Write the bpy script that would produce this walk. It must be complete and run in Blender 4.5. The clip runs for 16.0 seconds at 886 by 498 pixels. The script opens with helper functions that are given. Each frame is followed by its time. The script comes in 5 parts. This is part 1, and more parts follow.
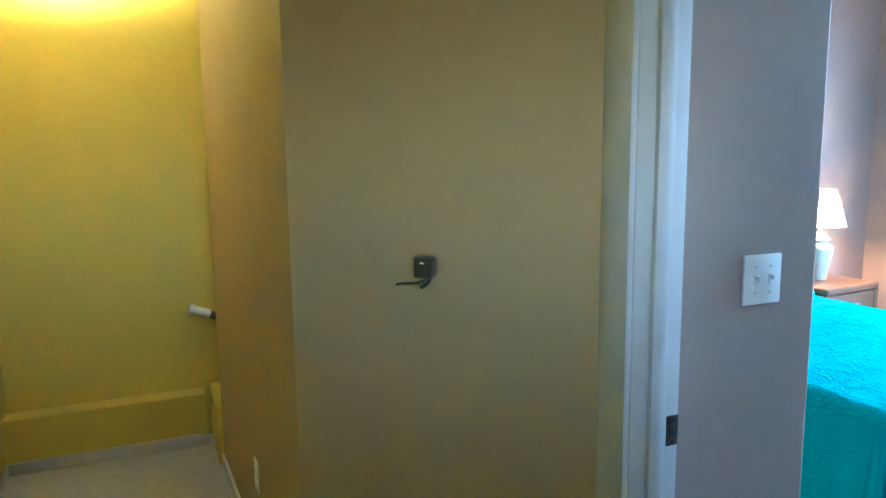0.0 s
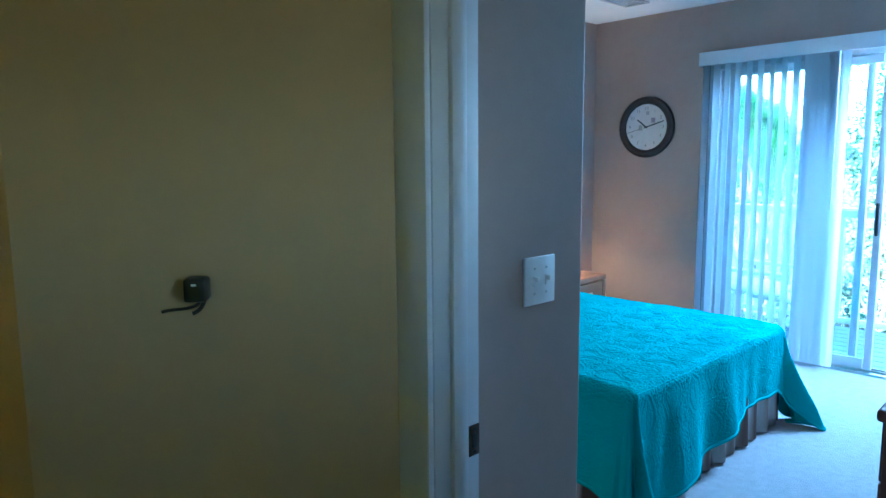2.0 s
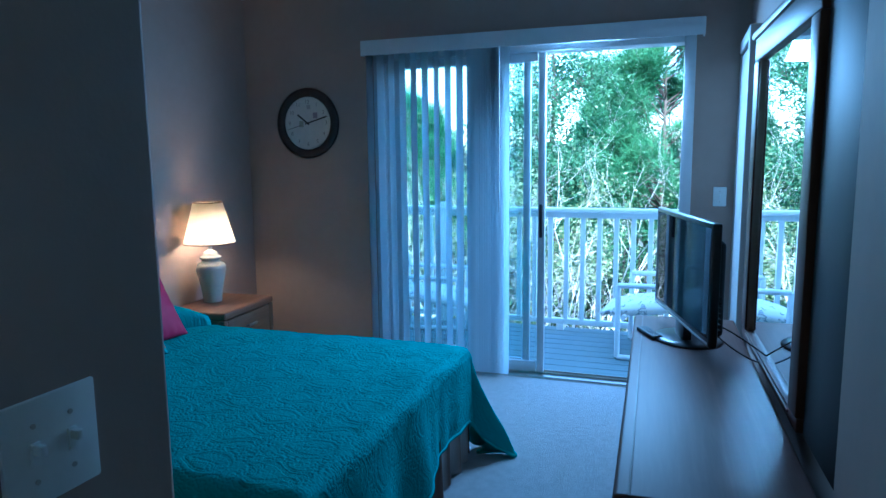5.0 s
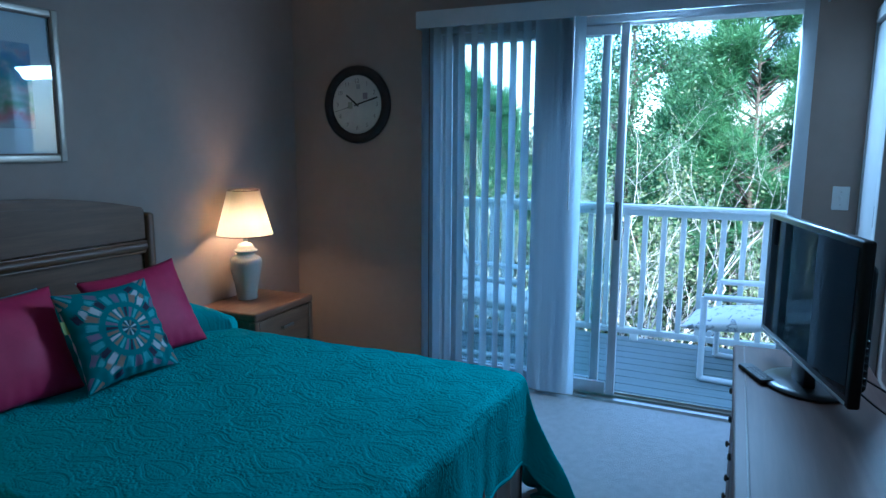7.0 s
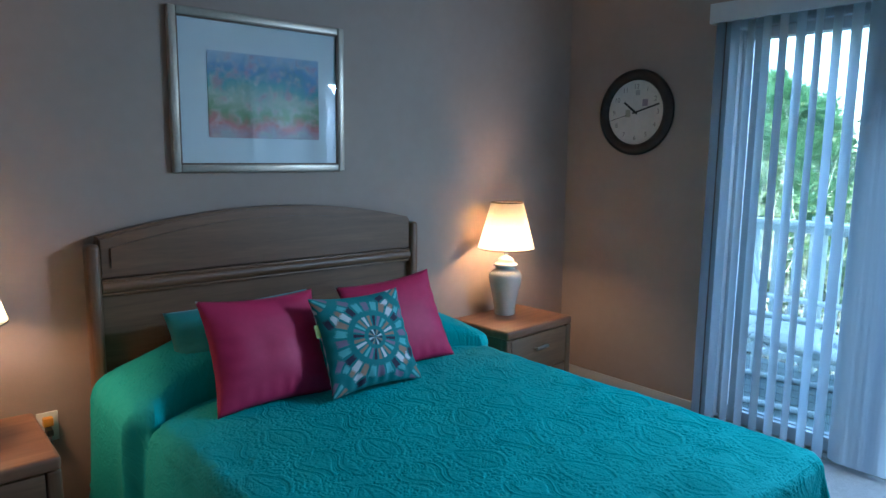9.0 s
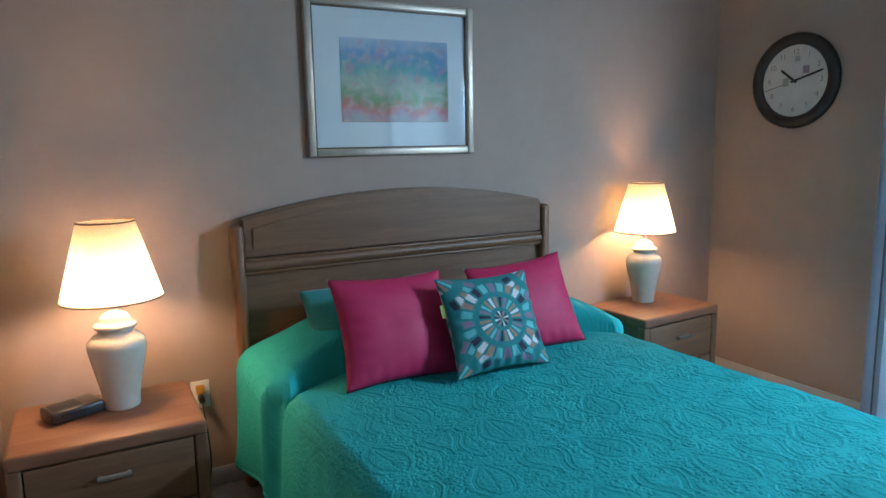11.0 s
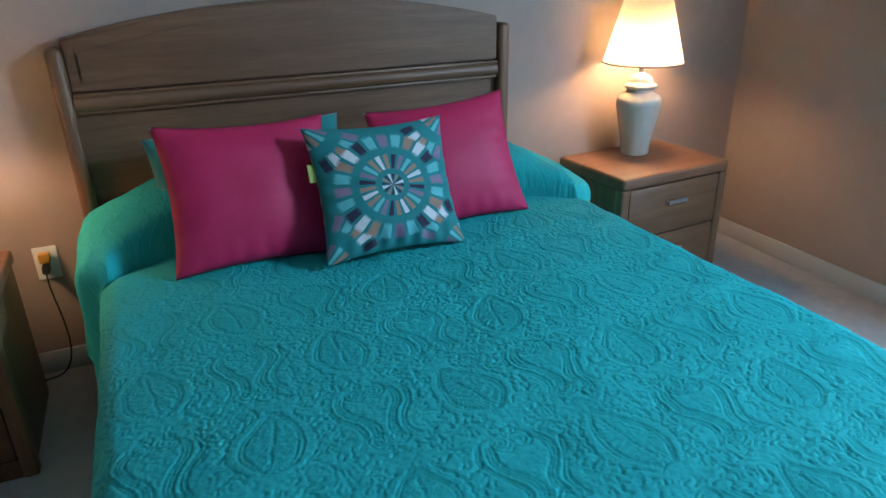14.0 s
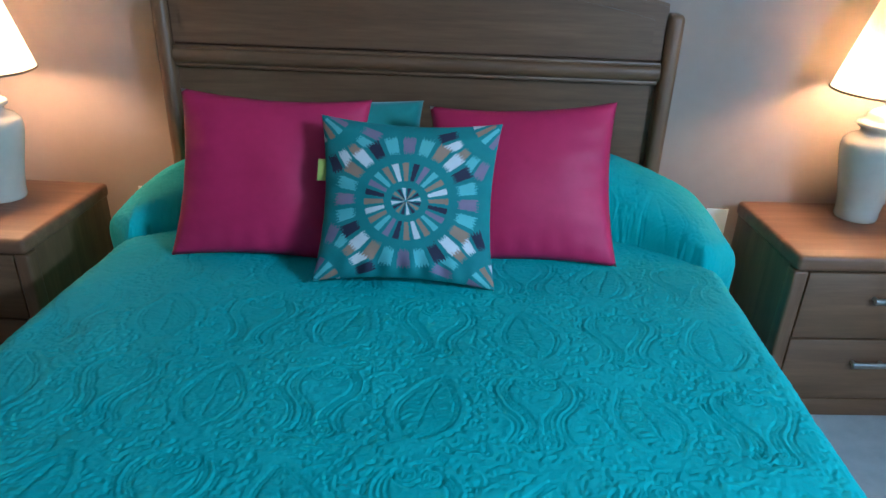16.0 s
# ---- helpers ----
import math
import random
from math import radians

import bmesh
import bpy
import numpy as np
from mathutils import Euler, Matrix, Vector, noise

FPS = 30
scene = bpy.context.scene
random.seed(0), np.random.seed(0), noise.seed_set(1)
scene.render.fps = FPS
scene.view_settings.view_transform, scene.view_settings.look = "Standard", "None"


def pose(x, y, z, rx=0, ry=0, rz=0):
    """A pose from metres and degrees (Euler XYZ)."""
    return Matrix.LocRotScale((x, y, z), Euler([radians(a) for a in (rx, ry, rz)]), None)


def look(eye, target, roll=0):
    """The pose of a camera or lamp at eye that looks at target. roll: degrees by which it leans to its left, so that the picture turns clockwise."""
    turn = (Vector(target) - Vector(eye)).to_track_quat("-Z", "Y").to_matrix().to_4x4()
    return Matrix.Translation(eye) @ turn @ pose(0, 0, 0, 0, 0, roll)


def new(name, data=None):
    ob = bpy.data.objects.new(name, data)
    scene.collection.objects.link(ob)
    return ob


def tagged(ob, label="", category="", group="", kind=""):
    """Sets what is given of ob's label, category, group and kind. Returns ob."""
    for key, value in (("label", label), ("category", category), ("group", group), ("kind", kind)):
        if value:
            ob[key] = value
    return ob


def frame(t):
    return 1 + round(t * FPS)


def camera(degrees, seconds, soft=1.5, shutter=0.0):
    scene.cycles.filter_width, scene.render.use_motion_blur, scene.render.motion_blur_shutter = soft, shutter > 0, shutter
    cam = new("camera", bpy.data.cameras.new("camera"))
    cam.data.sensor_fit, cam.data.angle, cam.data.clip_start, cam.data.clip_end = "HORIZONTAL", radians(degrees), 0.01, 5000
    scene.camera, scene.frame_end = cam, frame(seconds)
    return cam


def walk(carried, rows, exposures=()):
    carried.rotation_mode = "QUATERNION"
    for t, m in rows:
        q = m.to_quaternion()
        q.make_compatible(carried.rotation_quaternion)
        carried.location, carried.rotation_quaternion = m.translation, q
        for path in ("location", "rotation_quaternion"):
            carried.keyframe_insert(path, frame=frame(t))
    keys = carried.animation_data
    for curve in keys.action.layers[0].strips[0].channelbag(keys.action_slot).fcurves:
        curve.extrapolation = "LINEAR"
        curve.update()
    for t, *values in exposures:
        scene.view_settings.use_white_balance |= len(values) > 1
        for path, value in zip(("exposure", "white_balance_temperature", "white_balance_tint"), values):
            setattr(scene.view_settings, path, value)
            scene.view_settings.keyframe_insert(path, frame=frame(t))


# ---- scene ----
cam = camera(66.7, 16.0)

# ---- camera ----
PATH = [
    (0, (0.228, 0.018, 1.48), (0.995, 1.844, 1.205), -0.7),
    (0.5, (0.224, 0.053, 1.48), (1.111, 1.823, 1.2), -0.8),
    (1, (0.218, 0.091, 1.479), (1.229, 1.794, 1.205), -0.7),
    (1.5, (0.215, 0.124, 1.477), (1.392, 1.719, 1.212), -0.5),
    (2, (0.231, 0.145, 1.477), (1.594, 1.584, 1.215), -0.5),
    (2.5, (0.317, 0.196, 1.463), (1.823, 1.483, 1.193), -0.2),
    (3, (0.451, 0.285, 1.461), (2.096, 1.386, 1.178), -0.1),
    (3.5, (0.54, 0.341, 1.456), (2.286, 1.271, 1.17), 0.0),
    (4, (0.672, 0.406, 1.454), (2.482, 1.205, 1.158), -0.6),
    (4.2, (0.745, 0.438, 1.466), (2.578, 1.179, 1.164), -0.9),
    (6.3, (1.333, 0.624, 1.496), (3.212, 1.257, 1.231), -0.5),
    (6.5, (1.374, 0.635, 1.488), (3.232, 1.32, 1.21), -0.4),
    (7, (1.541, 0.661, 1.48), (3.328, 1.506, 1.173), 0.4),
    (7.5, (1.652, 0.704, 1.482), (3.329, 1.742, 1.153), 0.4),
    (8, (1.746, 0.716, 1.485), (3.307, 1.923, 1.161), 0.7),
    (8.5, (1.812, 0.737, 1.479), (3.237, 2.108, 1.178), 1.1),
    (9, (1.849, 0.735, 1.486), (3.136, 2.24, 1.201), 0.7),
    (9.5, (1.876, 0.742, 1.479), (3.023, 2.356, 1.197), 0.1),
    (9.7, (1.885, 0.743, 1.467), (2.987, 2.39, 1.193), -0.2),
    (11.8, (2.023, 0.745, 1.385), (2.935, 2.49, 1.032), -1.0),
    (12, (2.078, 0.794, 1.367), (3.018, 2.515, 0.975), -0.7),
    (12.5, (2.216, 0.933, 1.376), (3.2, 2.591, 0.843), 0.1),
    (13, (2.337, 1.003, 1.361), (3.296, 2.621, 0.679), -0.2),
    (13.5, (2.536, 1.059, 1.354), (3.403, 2.697, 0.603), -0.9),
    (14, (2.703, 1.121, 1.351), (3.436, 2.805, 0.56), -1.1),
    (14.5, (2.904, 1.252, 1.346), (3.482, 2.981, 0.525), -1.0),
    (15, (3.075, 1.338, 1.346), (3.489, 3.106, 0.507), -0.4),
    (15.5, (3.299, 1.415, 1.347), (3.46, 3.212, 0.484), 0.6),
    (16, (3.44, 1.421, 1.335), (3.364, 3.223, 0.47), 1.8),
]
EXPOSURES = [
    (0.0, 5.95, 4950, 8), (1.0, 5.78, 4800, 6), (1.5, 5.45, 4700, 4), (2.0, 4.90, 4480, 2), (2.5, 4.42, 4350, 1), (3.0, 3.92, 4250, 0), (3.5, 3.50, 4150, 0), (4.2, 3.24, 4180, 0),
    (6.5, 2.82, 4600, 2), (7.0, 2.75, 4800, 3), (8.0, 2.97, 5130, 5), (9.0, 3.52, 5580, 8), (9.7, 3.84, 5950, 10), (12.0, 4.07, 6180, 10), (14.0, 3.96, 6100, 10), (16.0, 4.02, 5750, 8),
]
walk(cam, [(t, look(eye, target, roll)) for t, eye, target, roll in PATH], EXPOSURES)

# ---- world, sun, lamps ----
world = bpy.data.worlds.new("world")
scene.world = world
world.use_nodes = True
wn = world.node_tree.nodes
sky = wn.new("ShaderNodeTexSky")
sky.sky_type, sky.sun_disc = "NISHITA", False
sky.sun_elevation, sky.sun_rotation = radians(42), radians(-75)
world.node_tree.links.new(sky.outputs[0], wn["Background"].inputs[0])
wn["Background"].inputs[1].default_value = 0.15
sun = new("sun", bpy.data.lights.new("sun", "SUN"))
sun.data.energy, sun.data.angle, sun.data.color = 2.6, radians(0.5), (1.0, 0.95, 0.86)
sun.matrix_basis = look((-10, -2.7, 9.4), (0, 0, 0))


# unseen fill lamp behind the walk's start, added to brighten the hall walls
hall_fill_light = new("hall_fill_light", bpy.data.lights.new("hall_fill_light", "AREA"))
hall_fill_light.data.shape, hall_fill_light.data.size, hall_fill_light.data.size_y = "RECTANGLE", 0.64, 0.46
hall_fill_light.data.energy, hall_fill_light.data.color = 0.006, (0.80, 0.90, 1.0)
hall_fill_light.matrix_basis = look((0.34, -1.30, 1.65), (0.34, 0.0, 1.5))
slider_light = new("slider_light", bpy.data.lights.new("slider_light", "AREA"))
slider_light.data.shape, slider_light.data.size, slider_light.data.size_y = "RECTANGLE", 0.64, 0.14
slider_light.data.energy, slider_light.data.color = 4.7, (0.50, 0.75, 1.0)
slider_light.matrix_basis = look((5.41, 0.97, 2.06), (4.61, 1.10, 1.22))
stair_light = new("stair_light", bpy.data.lights.new("stair_light", "SPOT"))
stair_light.data.spot_size, stair_light.data.spot_blend = radians(172), 0.35
stair_light.data.energy, stair_light.data.color, stair_light.data.shadow_soft_size = 1.45, (1.0, 0.85, 0.46), 0.08
stair_light.matrix_basis = look((-0.16, 3.30, 2.14), (-0.16, 3.34, 2.60))
LAMP_POWER, LAMP_COLOUR = 1.22, (1.0, 0.60, 0.31)


# ---- materials ----
def material(name, rough=0.6, metal=0.0):
    m = bpy.data.materials.new(name)
    m.use_nodes = True
    b = m.node_tree.nodes["Principled BSDF"]
    b.inputs["Roughness"].default_value, b.inputs["Metallic"].default_value = rough, metal
    return m, m.node_tree, b


def node(nt, kind, **values):
    n = nt.nodes.new(kind)
    for key, value in values.items():
        n.inputs[key.replace("_", " ")].default_value = value
    return n


def ramp(nt, fac, stops):
    r = nt.nodes.new("ShaderNodeValToRGB")
    e = r.color_ramp.elements
    while len(e) < len(stops):
        e.new(0.5)
    for el, (p, c) in zip(e, stops):
        el.position, el.color = p, (*c, 1)
    nt.links.new(fac, r.inputs[0])
    return r.outputs[0]


def coords(nt, scale=(1, 1, 1), kind="Object"):
    tc = nt.nodes.new("ShaderNodeTexCoord")
    mp = nt.nodes.new("ShaderNodeMapping")
    mp.inputs["Scale"].default_value = scale
    nt.links.new(tc.outputs[kind], mp.inputs[0])
    return mp.outputs[0]


def noise_tex(nt, vec, scale, detail=3.0, rough=0.5, distortion=0.0):
    n = node(nt, "ShaderNodeTexNoise", Scale=scale, Detail=detail, Roughness=rough, Distortion=distortion)
    nt.links.new(vec, n.inputs["Vector"])
    return n.outputs[0]


def math_node(nt, op, a, b):
    n = nt.nodes.new("ShaderNodeMath")
    n.operation = op
    for i, v in enumerate((a, b)):
        if isinstance(v, (int, float)):
            n.inputs[i].default_value = v
        else:
            nt.links.new(v, n.inputs[i])
    return n.outputs[0]


def bump(nt, b, height, strength=0.3, distance=0.002):
    n = node(nt, "ShaderNodeBump", Strength=strength, Distance=distance)
    nt.links.new(height, n.inputs["Height"])
    nt.links.new(n.outputs[0], b.inputs["Normal"])


def mixed(name, dark, light, scale=8, rough=0.6, bump_scale=0, bump_strength=0.25, bump_distance=0.002, stretch=(1, 1, 1), metal=0.0, sheen=0.0):
    """A surface whose colour wanders between two near tones, with a fine relief."""
    m, nt, b = material(name, rough, metal)
    v = coords(nt, stretch)
    a = noise_tex(nt, v, scale, 4)
    c = noise_tex(nt, v, scale * 7, 2)
    f = math_node(nt, "ADD", math_node(nt, "MULTIPLY", a, 0.65), math_node(nt, "MULTIPLY", c, 0.35))
    nt.links.new(ramp(nt, f, ((0.3, dark), (0.7, light))), b.inputs["Base Color"])
    if sheen:
        b.inputs["Sheen Weight"].default_value = sheen
    if bump_scale:
        bump(nt, b, noise_tex(nt, v, bump_scale, 3), bump_strength, bump_distance)
    return m


def wood(name, dark, mid, light, axis="X", rough=0.45, fine=1.0):
    """Wood whose grain runs along one axis."""
    m, nt, b = material(name, rough)
    s = {"X": (1, 14, 14), "Y": (14, 1, 14), "Z": (14, 14, 1)}[axis]
    v = coords(nt, s)
    n1 = noise_tex(nt, v, 1.6 * fine, 5, 0.6, 0.6)
    n2 = noise_tex(nt, v, 9 * fine, 3, 0.6)
    f = math_node(nt, "ADD", math_node(nt, "MULTIPLY", n1, 0.7), math_node(nt, "MULTIPLY", n2, 0.3))
    nt.links.new(ramp(nt, f, ((0.28, dark), (0.5, mid), (0.72, light))), b.inputs["Base Color"])
    bump(nt, b, n2, 0.12, 0.001)
    return m


WALL = mixed("wall_paint", (0.33, 0.246, 0.204), (0.366, 0.276, 0.229), 3, 0.7, 130, 0.25, 0.0012)
YELLOW = mixed("yellow_paint", (0.58, 0.44, 0.04), (0.62, 0.475, 0.05), 3, 0.6, 130, 0.25, 0.0012)
# the hall's yellow paint again, with dim bluish light put into its colour
YELLOW_DIM = mixed("yellow_paint_dim_light", (0.37, 0.262, 0.120), (0.41, 0.290, 0.134), 3, 0.65, 130, 0.25, 0.0012)
CEIL = mixed("ceiling_paint", (0.76, 0.76, 0.75), (0.82, 0.82, 0.81), 5, 0.8, 60, 0.5, 0.004)
TRIM = mixed("white_trim_paint", (0.47, 0.46, 0.45), (0.52, 0.51, 0.50), 4, 0.55, 60, 0.08, 0.001)
CARPET = mixed("pale_carpet", (0.35, 0.34, 0.33), (0.46, 0.45, 0.44), 22, 0.95, 420, 0.8, 0.006, sheen=0.2)
OAK_X = wood("washed_oak_x", (0.100, 0.045, 0.021), (0.160, 0.076, 0.037), (0.222, 0.112, 0.057), "X")
OAK_Y = wood("washed_oak_y", (0.100, 0.045, 0.021), (0.160, 0.076, 0.037), (0.222, 0.112, 0.057), "Y")
OAK_Z = wood("washed_oak_z", (0.100, 0.045, 0.021), (0.160, 0.076, 0.037), (0.222, 0.112, 0.057), "Z")
OAK_DARK = wood("oak_groove", (0.10, 0.06, 0.04), (0.14, 0.085, 0.055), (0.18, 0.11, 0.07), "X")
PINK = mixed("magenta_satin", (0.43, 0.008, 0.066), (0.52, 0.012, 0.086), 6, 0.62, 300, 0.2, 0.001)
CREAM = mixed("cream_backing_cotton", (0.58, 0.55, 0.50), (0.66, 0.63, 0.58), 12, 0.85, 260, 0.3, 0.001)
TEAL_PLAIN = mixed("teal_cotton", (0.015, 0.20, 0.19), (0.02, 0.26, 0.24), 10, 0.8, 260, 0.3, 0.001, sheen=0.3)
CERAMIC = mixed("cream_glazed_ceramic", (0.50, 0.455, 0.38), (0.57, 0.52, 0.44), 6, 0.25, 40, 0.03, 0.001)
BLACK = mixed("black_plastic", (0.008, 0.008, 0.009), (0.016, 0.016, 0.017), 10, 0.28)
BLACK_MATT = mixed("black_matt_plastic", (0.012, 0.012, 0.012), (0.025, 0.025, 0.025), 10, 0.55)
PLATE = mixed("white_plastic", (0.72, 0.71, 0.68), (0.78, 0.77, 0.74), 10, 0.35)
NICKEL = mixed("brushed_nickel", (0.45, 0.42, 0.37), (0.58, 0.55, 0.5), 20, 0.3, metal=1.0)
DARK_METAL = mixed("tarnished_bronze", (0.06, 0.05, 0.04), (0.14, 0.11, 0.08), 30, 0.35, metal=1.0)
VINYL = mixed("white_vinyl", (0.58, 0.59, 0.61), (0.65, 0.66, 0.68), 4, 0.4)


# ---- building helpers ----
def box(bm, x0, y0, z0, x1, y1, z1, bevel=0.0, seg=2):
    """Adds a box between two corners, with rounded edges where bevel is given."""
    made = bmesh.ops.create_cube(bm, size=1.0)["verts"]
    for v in made:
        v.co = Vector(((x0 + x1) / 2 + v.co.x * (x1 - x0), (y0 + y1) / 2 + v.co.y * (y1 - y0), (z0 + z1) / 2 + v.co.z * (z1 - z0)))
    if bevel:
        edges = {e for v in made for e in v.link_edges}
        bmesh.ops.bevel(bm, geom=list(edges), offset=bevel, segments=seg, affect="EDGES", profile=0.5)
    return bm


def boxed(x0, y0, z0, x1, y1, z1, bevel=0.0, seg=2):
    return box(bmesh.new(), x0, y0, z0, x1, y1, z1, bevel, seg)


def tube(bm, a, b, r, r2=None, seg=12, caps=True):
    """Adds a round bar from a to b."""
    a, b = Vector(a), Vector(b)
    m = Matrix.Translation((a + b) / 2) @ (b - a).to_track_quat("Z", "Y").to_matrix().to_4x4()
    bmesh.ops.create_cone(bm, cap_ends=caps, segments=seg, radius1=r, radius2=r if r2 is None else r2, depth=(b - a).length, matrix=m)
    return bm


def lathe(profile, seg=40):
    """A body turned round z from rows of (radius, height)."""
    bm = bmesh.new()
    rings = []
    for r, z in profile:
        rings.append([bm.verts.new((r * math.cos(2 * math.pi * i / seg), r * math.sin(2 * math.pi * i / seg), z)) for i in range(seg)])
    for p, q in zip(rings, rings[1:]):
        for i in range(seg):
            bm.faces.new((p[i], p[(i + 1) % seg], q[(i + 1) % seg], q[i]))
    return bm


def mesh_of(name, bm, mat, smooth=False):
    bmesh.ops.recalc_face_normals(bm, faces=bm.faces[:])
    me = bpy.data.meshes.new(name)
    bm.to_mesh(me)
    bm.free()
    for m in mat if isinstance(mat, (list, tuple)) else (mat,):
        me.materials.append(m)
    if smooth:
        me.shade_smooth()
        if smooth != "all":
            me.set_sharp_from_angle(angle=radians(40))
    return me


def part(name, bm, mat, parent=None, label="", smooth=True, at=None):
    ob = new(name, mesh_of(name, bm, mat, smooth))
    ob.parent = parent
    if at is not None:
        ob.matrix_basis = at
    return tagged(ob, label=label)


def thing(name, label, category, at=(0, 0, 0), turn=0, group="", kind=""):
    ob = new(name)
    ob.matrix_basis = at if isinstance(at, Matrix) else pose(*at, 0, 0, turn)
    ob.empty_display_size = 0.1
    return tagged(ob, label, category, group, kind)


def setting(name, bm, mat, label, category, smooth=False):
    return tagged(part(name, bm, mat, None, "", smooth), label, category, kind="structure")


# ---- the structure ----
H = 2.63                # ceiling
WX, NY, SY = 5.36, 3.60, 0.185   # inner faces: window wall, headboard wall, dresser wall
DX = 1.03               # hall face of the door wall
PY = 1.175              # face of the short passage wall
PX = 1.715              # where that wall ends
BX = 1.15               # room face of the door wall

floor = setting("floor", boxed(-0.7, -1.4, -0.12, WX + 0.0, 3.95, 0.0), CARPET, "wall to wall pale grey cut pile carpet", "carpet")
ceiling = setting("ceiling", boxed(-0.7, -1.4, H, WX + 0.14, 3.95, H + 0.15), CEIL, "white textured bedroom ceiling", "ceiling")
setting("wall_north", boxed(0.6, NY, -0.1, WX + 0.14, NY + 0.14, H), WALL, "warm beige painted wall behind the bed", "wall")
setting("wall_south", boxed(DX, SY - 0.14, -0.1, WX + 0.14, SY, H), WALL, "warm beige painted wall behind the dresser", "wall")
WL, WR, WT = 2.56, 0.475, 2.183    # slider opening: left, right, top
bm = boxed(WX, WL, 0.0, WX + 0.14, NY, H)
box(bm, WX, SY, 0.0, WX + 0.14, WR, H)
box(bm, WX, WR, WT, WX + 0.14, WL, H)
setting("wall_east", bm, WALL, "warm beige painted wall round the sliding door", "wall")
setting("wall_passage", boxed(1.48, PY + 0.12, 0.0, 1.60, NY, H), WALL, "beige painted wall beside the bed", "wall")
setting("wall_switch", boxed(BX, PY, 0.0, PX, PY + 0.12, H, 0.008), WALL, "beige painted wall with the light switch", "wall")
# door wall: strip north of the opening, header, strip south
DY0, DY1, DT = 0.20, 1.01, 2.04
setting("wall_door_strip", boxed(DX, DY1 + 0.02, 0.0, BX, PY + 0.12, H), WALL, "beige painted strip beside the door casing", "wall")
bm = bmesh.new()
box(bm, DX, DY0 - 0.02, DT + 0.02, BX, DY1 + 0.02, H)
box(bm, DX, -1.3, 0.0, BX, DY0 - 0.02, H)
setting("wall_west", bm, YELLOW, "yellow painted hall wall with the bedroom doorway", "wall")
# hall: slanted wall, side wall, end wall, west wall
def slab(x0, y0, x1, y1, t, z0, z1):
    """An upright slab along a line, its thickness to the line's right."""
    d = Vector((x1 - x0, y1 - y0, 0)).normalized()
    n = Vector((d.y, -d.x, 0)) * t
    b = bmesh.new()
    low = [b.verts.new((x, y, z0)) for x, y in ((x0, y0), (x1, y1), (x1 + n.x, y1 + n.y), (x0 + n.x, y0 + n.y))]
    high = [b.verts.new((v.co.x, v.co.y, z1)) for v in low]
    b.faces.new(low), b.faces.new(high)
    for i in range(4):
        b.faces.new((low[i], low[(i + 1) % 4], high[(i + 1) % 4], high[i]))
    return b
CX, CY = 0.519, 1.691
setting("wall_slanted", slab(DX - 0.002, 1.085, CX, CY, 0.11, 0.0, H), YELLOW_DIM, "slanted yellow hall wall, dim bluish light put into its colour", "wall")
setting("wall_hall_side", slab(CX, CY, 0.44, 3.30, 0.11, 0.0, H), YELLOW_DIM, "yellow wall along the stair landing, dim light put into its colour", "wall")
setting("wall_hall_end", boxed(-0.65, 3.72, -0.1, 1.6, 3.86, H), YELLOW, "yellow painted wall over the stairs", "wall")
setting("wall_hall_ledge", boxed(-0.55, 3.60, 0.0, 0.385, 3.72, 0.27, 0.006), YELLOW, "low yellow ledge along the landing wall", "wall")
setting("wall_hall_west", boxed(-0.66, -1.4, -0.1, -0.52, 3.86, H), YELLOW, "pale yellow painted hall wall", "wall")
# unseen end wall; its opening is added to let light into the hall
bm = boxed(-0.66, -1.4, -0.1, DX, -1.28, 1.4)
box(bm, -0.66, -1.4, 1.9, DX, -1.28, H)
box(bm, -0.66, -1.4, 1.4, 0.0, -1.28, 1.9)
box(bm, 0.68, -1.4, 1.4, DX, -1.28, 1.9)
setting("wall_hall_south", bm, YELLOW, "unseen yellow painted wall with an added light opening", "wall")
# unseen slab over the house, sized to keep the deck in shade
setting("roof", boxed(-6.0, -6.0, H + 0.16, WX + 0.25, 9.0, H + 0.4), TRIM, "unseen eaves and roof deck over the room, added for shade", "roof")


# ---- trim, doors and the sliding door ----
def casing_run(bm, x0, y0, z0, x1, y1, z1):
    return box(bm, x0, y0, z0, x1, y1, z1, 0.006, 2)


base = bmesh.new()
casing_run(base, 1.60, NY - 0.013, 0.0, WX - 0.013, NY, 0.085)
casing_run(base, WX - 0.013, WL + 0.01, 0.0, WX, NY - 0.013, 0.085)
casing_run(base, WX - 0.013, SY, 0.0, WX, WR - 0.06, 0.085)
casing_run(base, 1.96, SY, 0.0, 4.70, SY + 0.013, 0.085)
casing_run(base, 1.60, PY + 0.12, 0.0, 1.613, NY - 0.013, 0.085)
casing_run(base, 1.20, PY - 0.013, 0.0, PX + 0.013, PY, 0.085)
setting("baseboard", base, TRIM, "low white painted baseboard round the bedroom", "baseboard", True)
base = bmesh.new()
casing_run(base, -0.52, 3.588, 0.0, 0.385, 3.60, 0.06)
casing_run(base, -0.52, -1.28, 0.0, -0.508, 3.588, 0.06)
setting("baseboard_hall", base, TRIM, "white painted baseboard round the stair landing", "baseboard", True)
setting("baseboard_side", slab(CX - 0.012, CY, 0.428, 3.30, 0.012, 0.0, 0.06), TRIM, "white painted baseboard along the landing wall", "baseboard")
setting("stair_cheek", slab(0.53, 3.72, 0.53, 3.31, 0.115, 0.0, 0.285), YELLOW, "low yellow wall beside the stair opening", "wall")

